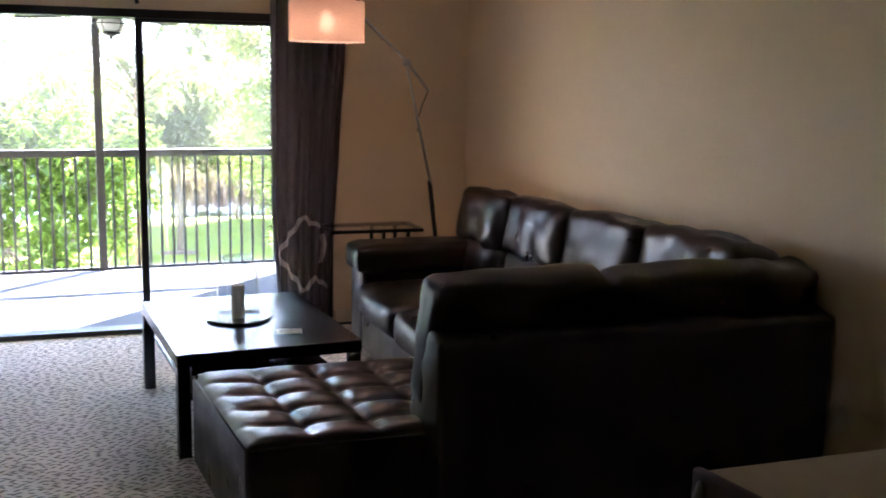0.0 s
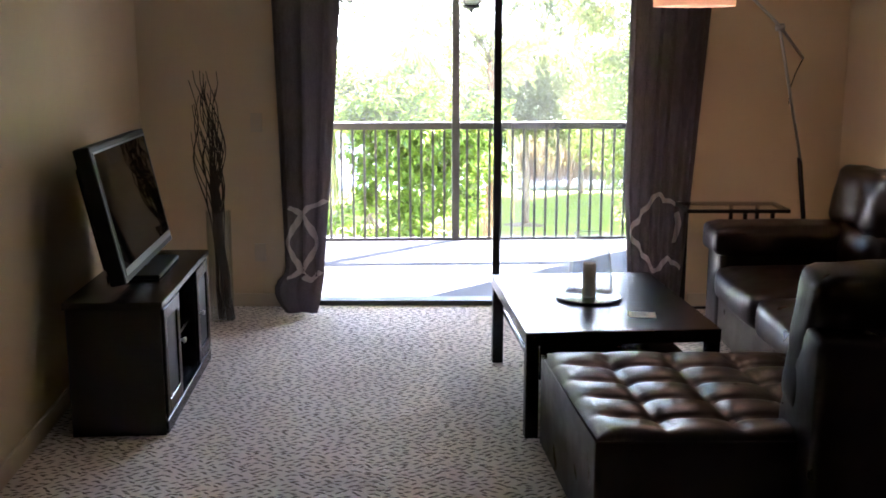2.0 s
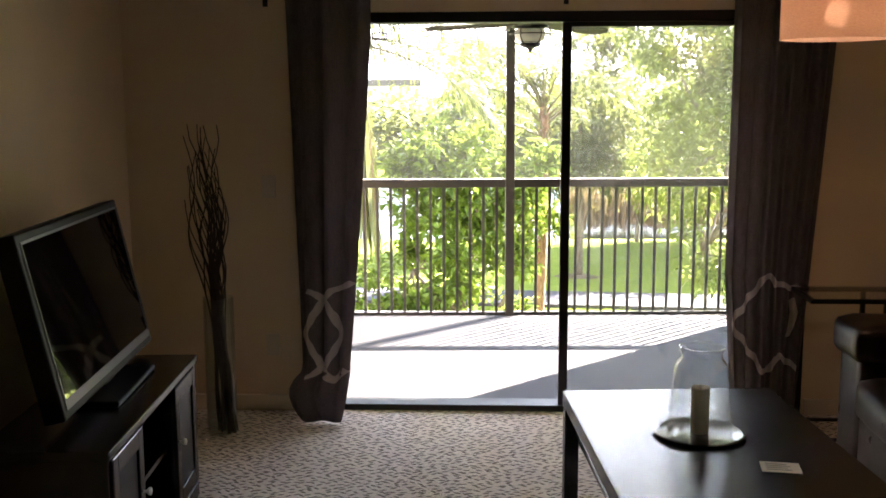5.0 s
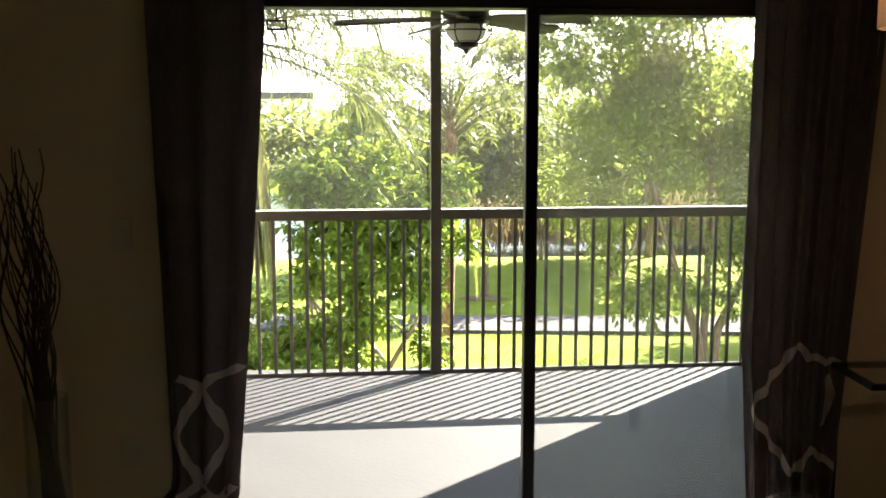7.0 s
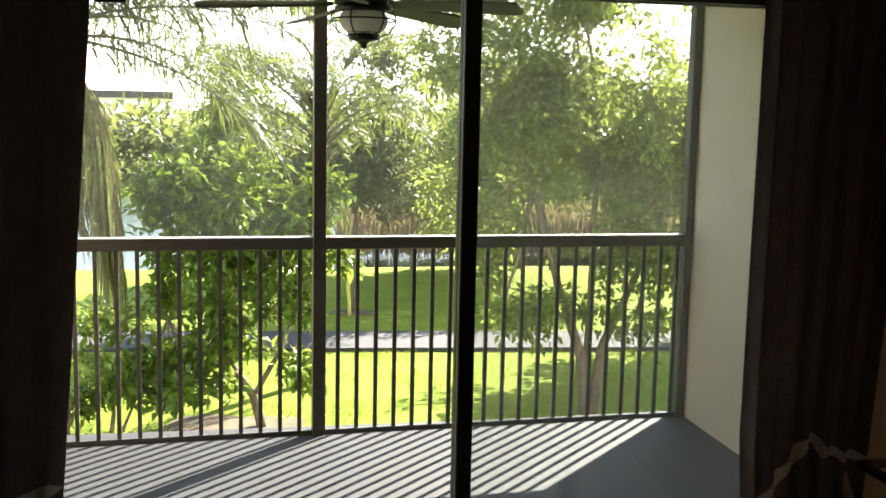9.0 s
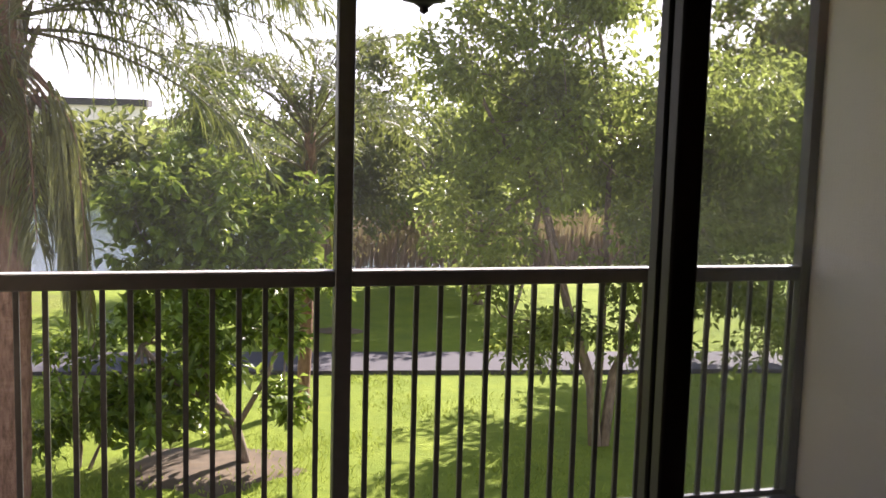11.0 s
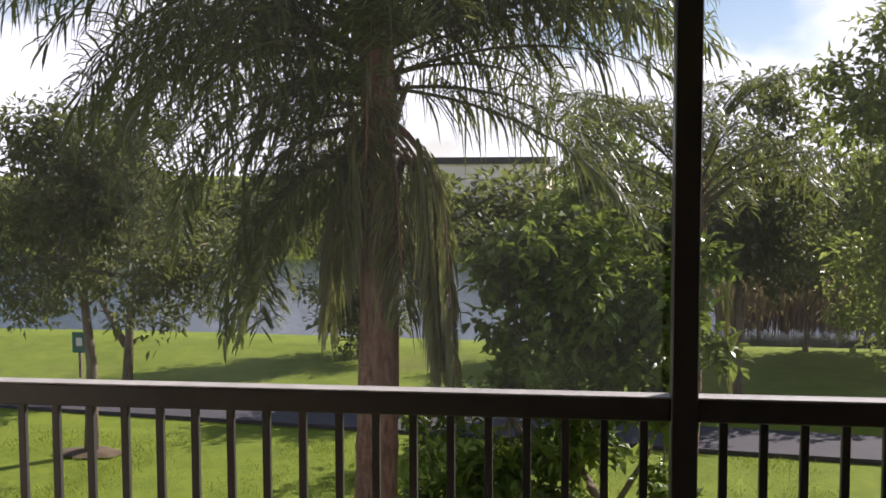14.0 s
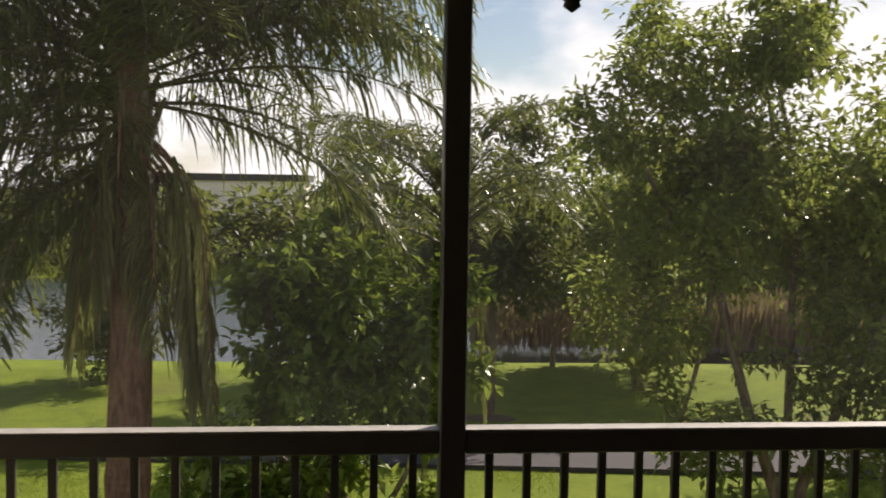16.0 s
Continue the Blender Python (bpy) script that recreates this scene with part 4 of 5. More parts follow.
def sign():
    th = thing("sign_post", pose(-11.67, 20.3, GZ), "small green sign on a thin post by the lake", "sign")
    part("post", block(-0.03, 0.03, -0.03, 0.03, -0.1, 0.85), M_BARK, th)
    part("panel", block(-0.16, 0.16, -0.045, -0.032, 0.55, 1.0, 0.005, 1), M_SIGN, th, "green panel")
    part("marking", block(-0.07, 0.07, -0.049, -0.0455, 0.70, 0.88, 0.001, 1), M_CARD, th, "pale plain marking")


sign()

# ---- living room things ----
def rounded(x0, x1, y0, y1, z0, z1, r, seg=4):
    return block(x0, x1, y0, y1, z0, z1, r, seg)


def coffee_table():
    th = thing("coffee_table", pose(0.60, -1.77, 0, 0, 0, 4.5), "black-stained wooden coffee table with a lower shelf", "coffee table")
    w, d = 0.415, 0.57
    part("tabletop", block(-w, w, -d, d, 0.405, 0.463, 0.004, 2), M_BLACKWOOD, th)
    for sx in (-1, 1):
        for sy in (-1, 1):
            part("leg", block(sx * w - (0.058 if sx > 0 else -0.002), sx * w + (0.058 if sx < 0 else -0.002), sy * d - (0.058 if sy > 0 else -0.002), sy * d + (0.058 if sy < 0 else -0.002), 0, 0.404, 0.003, 1), M_BLACKWOOD, th)
    part("shelf", block(-w + 0.061, w - 0.061, -d + 0.02, d - 0.02, 0.25, 0.275, 0.003, 1), M_BLACKWOOD, th)
    part("drawer_box", block(-w + 0.065, 0.0, -d + 0.03, -d + 0.40, 0.2755, 0.4045, 0.003, 1), M_BLACKWOOD, th)


coffee_table()


def tv_stand():
    th = thing("tv_stand", pose(-1.515, -1.77, 0, 0, 0, 3.2), "black wooden television stand with two doors and an open bay", "tv stand")
    w, d, h = 0.57, 0.195, 0.585
    part("top", block(-d - 0.01, d + 0.012, -w - 0.012, w + 0.012, h - 0.03, h, 0.004, 2), M_BLACKWOOD, th)
    part("side_panel", block(-d, d, -w, -w + 0.022, 0.0, h - 0.031), M_BLACKWOOD, th)
    part("side_panel", block(-d, d, w - 0.022, w, 0.0, h - 0.031), M_BLACKWOOD, th)
    part("back_panel", block(-d, -d + 0.008, -w + 0.023, w - 0.023, 0.0, h - 0.031), M_BLACKWOOD, th)
    part("plinth", block(d - 0.03, d + 0.008, -w + 0.023, w - 0.023, 0.0, 0.06, 0.003, 1), M_BLACKWOOD, th)
    part("bottom_panel", block(-d + 0.009, d - 0.031, -w + 0.023, w - 0.023, 0.05, 0.068), M_BLACKWOOD, th)
    part("shelf", block(-d + 0.009, d - 0.03, -0.2, 0.2, 0.30, 0.318), M_BLACKWOOD, th)
    for y in (-0.21, 0.21):
        part("divider", block(-d + 0.009, d - 0.004, y - 0.009, y + 0.009, 0.069, h - 0.031), M_BLACKWOOD, th)
    for s in (-1, 1):
        y0, y1 = (s * 0.222, s * 0.542) if s > 0 else (-0.542, -0.222)
        bm = bmesh.new()
        for a in ((y0, y0 + 0.05, 0.075, h - 0.04), (y1 - 0.05, y1, 0.075, h - 0.04), (y0 + 0.05, y1 - 0.05, 0.075, 0.135), (y0 + 0.05, y1 - 0.05, h - 0.1, h - 0.04)):
            box(bm, d - 0.012, d + 0.010, a[0], a[1], a[2], a[3], 0.003, 1)
        dr = part("door", bm, M_BLACKWOOD, th)
        part("glass_panel", block(d - 0.004, d + 0.0, y0 + 0.045, y1 - 0.045, 0.13, h - 0.095), M_PLASTIC, dr, "dark glass panel")
        bm = bmesh.new()
        lathe(bm, [(0.004, 0), (0.005, 0.012), (0.013, 0.018), (0.012, 0.026), (0.004, 0.029)], 12)
        bmesh.ops.transform(bm, matrix=pose(d + 0.010, y0 + 0.025 if s > 0 else y1 - 0.025, 0.33, 0, 90, 0), verts=bm.verts)
        part("knob", bm, M_STEEL, dr, "small steel knob", True)


tv_stand()


def television():
    th = thing("television", pose(-1.548, -1.67, 0.585, 0, 0, 4.3), "black flat television tilted back on its stand foot", "television")
    tilt = pose(0, 0, 0.034, 0, -12, 0)
    w, h = 0.54, 0.60

    def p(name, bm, mat, parent, label=""):
        bmesh.ops.transform(bm, matrix=tilt, verts=bm.verts)
        return part(name, bm, mat, parent, label)
    p("housing", block(-0.02, 0.05, -w, w, 0, h, 0.008, 2), M_PLASTIC, th)
    p("back_shell", block(-0.055, -0.021, -w + 0.08, w - 0.08, 0.06, h - 0.08, 0.015, 2), M_PLASTIC, th)
    bm = bmesh.new()
    for a in ((-w + 0.03, w - 0.03, h - 0.036, h - 0.028), (-w + 0.03, w - 0.03, 0.03, 0.06), (-w + 0.03, -w + 0.038, 0.06, h - 0.036), (w - 0.038, w - 0.03, 0.06, h - 0.036)):
        box(bm, 0.0505, 0.054, a[0], a[1], a[2], a[3])
    p("trim_strip", bm, M_GREYPL, th, "thin silver bezel strip")
    p("screen", block(0.0502, 0.0515, -w + 0.04, w - 0.04, 0.062, h - 0.038), M_SCREENGLASS, th, "dark glossy screen")
    part("neck", block(-0.03, 0.03, -0.06, 0.06, 0.02, 0.10, 0.006, 1), M_PLASTIC, th)
    part("foot", block(-0.11, 0.13, -0.25, 0.25, 0.0, 0.021, 0.008, 2), M_PLASTIC, th)


M_SCREENGLASS = plain("screen_glass", (0.005, 0.005, 0.006), 0.04, var=0.1, bump=0.0)
television()


def twig_vase():
    th = thing("twig_vase", pose(-1.44, -0.46, 0), "tall clear glass cylinder vase full of curly dark twigs", "vase")
    bm = bmesh.new()
    lathe(bm, [(0.072, 0.0), (0.072, 0.68), (0.067, 0.68), (0.067, 0.015), (0.001, 0.014)], 28, close=False)
    part("vase", bm, M_VASE, th, "clear glass cylinder", True)
    rng = random.Random(4)
    for i in range(36):
        bm = bmesh.new()
        a, r = rng.uniform(0, 6.28), 0.050 * rng.random() ** 0.5
        x, y = math.cos(a) * r, math.sin(a) * r
        hx, hy = rng.gauss(0, 0.05), rng.gauss(0, 0.05)
        top = rng.uniform(1.05, 1.52)
        ph, amp, fr = rng.uniform(0, 6), rng.uniform(0.012, 0.028), rng.uniform(5, 10)
        pts = []
        for k in range(23):
            z = top * k / 22
            loose = min(1.0, max(0.0, (z - 0.55) / 0.35))
            swell = 0.95 + 1.1 * math.exp(-((z - 0.98) / 0.17) ** 2) - 0.25 * math.exp(-((z - 0.45) / 0.2) ** 2)
            lean = -0.085 * z / 1.3 - 0.05 * max(0.0, z - 1.05)
            wave = amp * (0.25 + 0.75 * loose)
            pts.append((x * swell + hx * loose * max(0.0, z - 0.9) * 1.6 + wave * math.sin(fr * z * 1.5 + ph) + lean + 0.03, y * swell + hy * loose * max(0.0, z - 0.9) * 1.6 + wave * math.cos(fr * z * 1.5 + ph), 0.02 + z))
        tube(bm, pts, [0.0056 * (1 - 0.6 * k / 22) for k in range(23)], 5)
        part("twig", bm, M_TWIG, th, "", True)


twig_vase()


def curtain_surface(side, u, v):
    """A point of the gathered curtain: u across its width, v from the floor (0) to the rod (1)."""
    if side < 0:
        x0 = -1.10 - 0.055 * v + (0.02 if v < 0.1 else 0)
        x1 = -0.895 + 0.16 * min(1.0, v * 1.15) ** 0.8
        folds, ph = 3.0, 0.4
    else:
        x0 = 1.065 - 0.05 * min(1.0, v * 3)
        x1 = 1.385 + 0.14 * v
        folds, ph = 6.0, 1.1
    wob = 0.25 * math.sin(v * 3.1 + u * 9)
    amp = 0.024 * (0.75 + 0.35 * math.sin(u * 13 + 1.7))
    y = -0.135 + amp * math.sin(folds * 2 * math.pi * u + ph + wob) + 0.012 * math.sin(2.3 * folds * math.pi * u + 3)
    x = x0 + (x1 - x0) * (u + 0.02 * math.sin(folds * 2 * math.pi * u + 0.6))
    z = 0.012 + 2.19 * v
    if v < 0.12 and side < 0:
        k = 1 - v / 0.12
        y = y * (1 - k) + (-0.135) * k - 0.16 * math.sin(k * math.pi * 0.5) ** 1.5 * (0.9 + 0.1 * math.sin(u * 9))
        x += 0.03 * math.sin(k * 3.0) * (u - 0.5)
    if v < 0.10 and side < 0:
        x -= 0.06 * math.sin(math.pi * (1 - v / 0.10) ** 0.7) * (1.1 - u)
    return Vector((x, y, z))


def curtain(side):
    th = thing("curtain", Matrix(), "dark brown slubby curtain panel gathered beside the door" if side < 0 else "dark grey-brown curtain panel hanging in folds", "curtain", "window curtains")
    nu, nv = 150, 60
    bm = bmesh.new()
    grid = [[bm.verts.new(curtain_surface(side, i / nu, j / nv)) for i in range(nu + 1)] for j in range(nv + 1)]
    for a, b in zip(grid, grid[1:]):
        for i in range(nu):
            bm.faces.new((a[i], a[i + 1], b[i + 1], b[i]))
    cloth = part("cloth", bm, M_CURTAIN, th, "", True)
    so = cloth.modifiers.new("thick", "SOLIDIFY")
    so.thickness = 0.0025
    # pale quatrefoil lines near the hem
    bm = bmesh.new()

    def line(coarse, w=0.0135):
        prev = None
        pts = []
        for p, q in zip(coarse, coarse[1:]):
            m = max(2, int(math.hypot(q[0] - p[0], q[1] - p[1]) / 0.004))
            pts += [(p[0] + (q[0] - p[0]) * k / m, p[1] + (q[1] - p[1]) * k / m) for k in range(m)]
        pts.append(coarse[-1])
        n = len(pts)
        for k, (u, z) in enumerate(pts):
            q = pts[min(k + 1, n - 1)]
            o = pts[max(k - 1, 0)]
            width = 0.2 if side < 0 else 0.36
            tx, tz = (q[0] - o[0]) * width, q[1] - o[1]
            ln = math.hypot(tx, tz) or 1
            nx, nz = -tz / ln * w / width, tx / ln * w
            pair = []
            for s in (-1, -0.5, 0, 0.5, 1):
                P = curtain_surface(side, min(0.999, max(0.001, u + s * nx)), (z + s * nz - 0.012) / 2.19)
                pair.append(bm.verts.new(P + Vector((0, -0.007, 0))))
            if prev:
                for i in range(4):
                    bm.faces.new((prev[i], prev[i + 1], pair[i + 1], pair[i]))
            prev = pair
    def ogee(cu, cz, ru, rz, a0, a1):
        out = []
        for k in range(61):
            a = a0 + (a1 - a0) * k / 60
            r = 1 + 0.13 * math.cos(4 * a) + 0.05 * math.cos(8 * a)
            out.append((cu + ru * r * math.cos(a), cz + rz * r * math.sin(a)))
        return out
    if side < 0:
        line(ogee(0.45, 0.425, 0.30, 0.150, 0, 2 * math.pi))
        line([(0.43, 0.60), (0.60, 0.655), (0.80, 0.67), (0.97, 0.70)])
        line([(0.43, 0.60), (0.30, 0.635), (0.16, 0.65)])
        line([(0.43, 0.262), (0.58, 0.215), (0.74, 0.195), (0.86, 0.235), (0.95, 0.25)])
        line([(0.43, 0.262), (0.30, 0.225), (0.18, 0.21)])
    else:
        line(ogee(0.50, 0.49, 0.36, 0.205, 1.25, 5.2))
        line([(0.60, 0.70), (0.74, 0.68), (0.79, 0.675), (0.95, 0.665)])
        line([(0.80, 0.62), (0.84, 0.55), (0.82, 0.48), (0.79, 0.43)])
        line([(0.62, 0.29), (0.70, 0.33), (0.82, 0.295), (0.94, 0.27)])
    m = part("embroidered_motif", bm, M_MOTIF, th, "pale embroidered quatrefoil line")
    return th


curtain(-1)
curtain(1)


def curtain_rod():
    th = thing("curtain_rod", Matrix(), "dark metal curtain rod on three brackets", "curtain rod")
    bm = bmesh.new()
    tube(bm, [(-1.32, -0.13, 2.215), (1.66, -0.13, 2.215)], 0.0125, 12)
    part("rod", bm, M_DARKMETAL, th, "", True)
    for x in (-1.33, 1.67):
        bm = bmesh.new()
        lathe(bm, [(0.005, -0.03), (0.022, -0.018), (0.026, 0.0), (0.02, 0.02), (0.006, 0.03)], 14)
        bmesh.ops.transform(bm, matrix=pose(x, -0.13, 2.215, 0, 90, 0), verts=bm.verts)
        part("finial", bm, M_DARKMETAL, th, "", True)
    for x in (-1.26, 0.22, 1.60):
        bm = block(x - 0.012, x + 0.012, -0.058, -0.051, 2.06, 2.25)
        box(bm, x - 0.006, x + 0.006, -0.145, -0.058, 2.19, 2.201)
        part("bracket", bm, M_DARKMETAL, th)


curtain_rod()


M_PLATE = plain("cream_plate", (0.66, 0.55, 0.40), 0.4, var=0.04, bump=0.0)


def wall_plate(name, x, z, label, slots):
    th = thing(name, pose(x, -0.0505, z), label, "wall plate")
    part("plate", block(-0.036, 0.036, -0.006, 0, -0.058, 0.058, 0.002, 1), M_PLATE, th)
    for dz in slots:
        part("socket" if len(slots) > 1 else "toggle", block(-0.012, 0.012, -0.0085, -0.0061, dz - 0.014, dz + 0.014, 0.001, 1), M_PLATE, th)


wall_plate("light_switch", -1.27, 1.17, "cream light switch on the wall by the curtain", (0.0,))
wall_plate("wall_outlet", -1.27, 0.35, "cream double power outlet low on the wall", (-0.022, 0.022))

# ---- the sectional sofa ----
def pillow(x0, x1, y0, y1, z0, z1, puff=0.04, n=10, wrinkle=0.0, seed=0, soft=0.55):
    """An upholstered block: a rounded box whose faces swell."""
    bm = bmesh.new()
    c = Vector(((x0 + x1) / 2, (y0 + y1) / 2, (z0 + z1) / 2))
    h = Vector(((x1 - x0) / 2, (y1 - y0) / 2, (z1 - z0) / 2))
    bmesh.ops.create_cube(bm, size=2)
    bmesh.ops.subdivide_edges(bm, edges=bm.edges[:], cuts=n, use_grid_fill=True)
    r = min(h) * soft
    for v in bm.verts:
        p = Vector((v.co.x * h.x, v.co.y * h.y, v.co.z * h.z))
        inner = Vector((max(-h.x + r, min(h.x - r, p.x)), max(-h.y + r, min(h.y - r, p.y)), max(-h.z + r, min(h.z - r, p.z))))
        d = p - inner
        if d.length > 1e-6:
            p = inner + d.normalized() * r
        a, b, k = v.co.x, v.co.y, v.co.z
        sw = Vector((a * abs(a) ** 3 * (1 - b * b) * (1 - k * k), b * abs(b) ** 3 * (1 - a * a) * (1 - k * k), k * abs(k) ** 3 * (1 - a * a) * (1 - b * b)))
        p += sw * puff
        if wrinkle:
            p += Vector((1, 1, 1)) * wrinkle * noise.noise((p + c) * 7 + Vector((seed, 0, 0))) * 0.5
        v.co = c + p
    return bm


def tufted(x0, x1, y0, y1, z0, z1, nx, ny):
    """A seat pad quilted by a grid of sunk seams and buttons."""
    bm = bmesh.new()
    gx, gy = nx * 10, ny * 10
    grid = []
    for j in range(gy + 1):
        row = []
        for i in range(gx + 1):
            u, v = i / gx, j / gy
            a, b = abs(math.sin(math.pi * u * nx)), abs(math.sin(math.pi * v * ny))
            edge = min(u * nx, (1 - u) * nx, v * ny, (1 - v) * ny)
            rim = min(1.0, edge / 0.55)
            dent = 0.030 * (1 - (a * b) ** 0.55) + 0.016 * max(0.0, 1 - (a * a + b * b) * 4)
            z = z1 - dent * rim * rim * (3 - 2 * rim) - 0.034 * max(0.0, 1 - edge / 0.30) ** 2 + 0.003 * noise.noise((u * 9, v * 9, 2))
            row.append(bm.verts.new((x0 + (x1 - x0) * u, y0 + (y1 - y0) * v, z)))
        grid.append(row)
    for a, b in zip(grid, grid[1:]):
        for i in range(gx):
            bm.faces.new((a[i], a[i + 1], b[i + 1], b[i]))
    rim = [grid[0][i] for i in range(gx + 1)] + [grid[j][gx] for j in range(1, gy + 1)] + [grid[gy][i] for i in range(gx - 1, -1, -1)] + [grid[j][0] for j in range(gy - 1, 0, -1)]
    low = [bm.verts.new((v.co.x, v.co.y, z0)) for v in rim]
    n = len(rim)
    for i in range(n):
        bm.faces.new((rim[i], rim[(i + 1) % n], low[(i + 1) % n], low[i]))
    bm.faces.new(low)
    return bm


def profile_body(prof, along, a0, a1, r=0.02):
    """A side profile of (depth, height) swept along x or y, with rounded ends."""
    bm = bmesh.new()
    ends = []
    for a in (a0, a1):
        ends.append([bm.verts.new((a, d, z) if along == "x" else (d, a, z)) for d, z in prof])
    n = len(prof)
    faces = [bm.faces.new(ends[0]), bm.faces.new(ends[1][::-1])]
    for i in range(n):
        faces.append(bm.faces.new((ends[0][i], ends[1][i], ends[1][(i + 1) % n], ends[0][(i + 1) % n])))
    bmesh.ops.bevel(bm, geom=list({e for f in faces for e in f.edges}), offset=r, segments=3, affect="EDGES", profile=0.5)
    return bm


def sofa():
    th = thing("sectional_sofa", pose(0, 0, 0), "dark brown bonded leather corner sofa with a tufted chaise end", "sofa")
    L = M_LEATHER
    # near wing, its back to the dining side
    yb = -3.56
    skew = Matrix(((1, -0.09, 0, -0.225), (0, 1, 0, 0), (0, 0, 1, 0), (0, 0, 0, 1)))
    bm = tufted(0.285, 1.74, -3.43, -2.49, 0.035, 0.435, 6, 5)
    bmesh.ops.transform(bm, matrix=skew, verts=bm.verts)
    seat = part("tufted_seat", bm, L, th, "quilted leather seat pad", True)
    bm = bmesh.new()
    loop = [(0.288, -3.427), (1.0, -3.427), (1.737, -3.427), (1.737, -2.493), (1.0, -2.493), (0.288, -2.493), (0.288, -3.427)]
    tube(bm, [(px, py, 0.400) for px, py in loop], 0.0045, 7)
    bmesh.ops.transform(bm, matrix=skew, verts=bm.verts)
    part("piping", bm, L, seat, "stitched piping", True)
    part("back_shell", profile_body([(yb, 0.03), (yb, 0.76), (yb + 0.12, 0.79), (yb + 0.22, 0.70), (yb + 0.34, 0.45), (yb + 0.34, 0.03)], "x", 1.0, 2.625, 0.025), L, th, "", True)
    for x0, x1, s in ((1.01, 1.70, 1), (1.702, 2.60, 2)):
        bm = pillow(x0, x1, -0.10, 0.10, 0.0, 0.49, 0.014, 16, 0.03, s, 0.45)
        bmesh.ops.transform(bm, matrix=pose(0, yb + 0.27, 0.47, 14, 0, 0), verts=bm.verts)
        part("back_cushion", bm, L, th, "", True)
    # wing along the wall
    def wx(y):
        return 2.33 - LEAN * y
    part("seat_base", rounded(1.40, 2.30, -2.48, -0.95, 0.04, 0.30, 0.035, 3), L, th, "", True)
    part("corner_base", rounded(1.73, 2.46, -3.2, -2.485, 0.04, 0.40, 0.035, 3), L, th, "", True)
    for y0, y1, s in ((-1.70, -0.96, 3), (-2.46, -1.71, 4)):
        part("seat_cushion", pillow(1.37, 2.12, y0, y1, 0.27, 0.46, 0.03, 10, 0.012, s), L, th, "", True)
    part("seat_cushion", pillow(1.74, 2.40, -3.2, -2.47, 0.36, 0.46, 0.02, 10, 0.012, 9), L, th, "", True)
    bm = profile_body([(2.36, 0.03), (2.36, 0.80), (2.24, 0.84), (2.12, 0.70), (2.06, 0.30), (2.06, 0.03)], "y", -3.2, -0.78, 0.025)
    bmesh.ops.transform(bm, matrix=Matrix(((1, -LEAN, 0, -0.06), (0, 1, 0, 0), (0, 0, 1, 0), (0, 0, 0, 1))), verts=bm.verts)
    part("back_shell", bm, L, th, "", True)
    for y0, y1, s in ((-1.36, -0.72, 5), (-2.01, -1.365, 6), (-2.67, -2.015, 7), (-3.36, -2.675, 8)):
        bm = pillow(-0.15, 0.12, y0 - 0.014, y1 + 0.014, 0.24, 0.56 + 0.012 * (s - 5), 0.02, 16, 0.045, s, 0.38)
        lumbar_roll(bm, y0, y1, s)
        bmesh.ops.transform(bm, matrix=pose(wx((y0 + y1) / 2) - 0.25, 0, 0.41, 0, 10, 0), verts=bm.verts)
        part("back_cushion", bm, L, th, "", True)
    # arm by the window
    part("arm_body", rounded(1.40, 2.26, -0.96, -0.68, 0.03, 0.60, 0.05, 4), L, th, "", True)
    part("arm_pad", pillow(1.375, 2.24, -0.985, -0.655, 0.50, 0.665, 0.012, 10, 0.01, 8), L, th, "", True)


def lumbar_roll(bm, y0, y1, s):
    """Adds the lower lumbar roll under a back cushion."""
    low = pillow(-0.12, 0.14, y0 + 0.004, y1 - 0.004, 0.0, 0.30, 0.04, 14, 0.035, s + 20)
    me = bpy.data.meshes.new("tmp")
    low.to_mesh(me)
    low.free()
    bm.from_mesh(me)
    bpy.data.meshes.remove(me)


sofa()


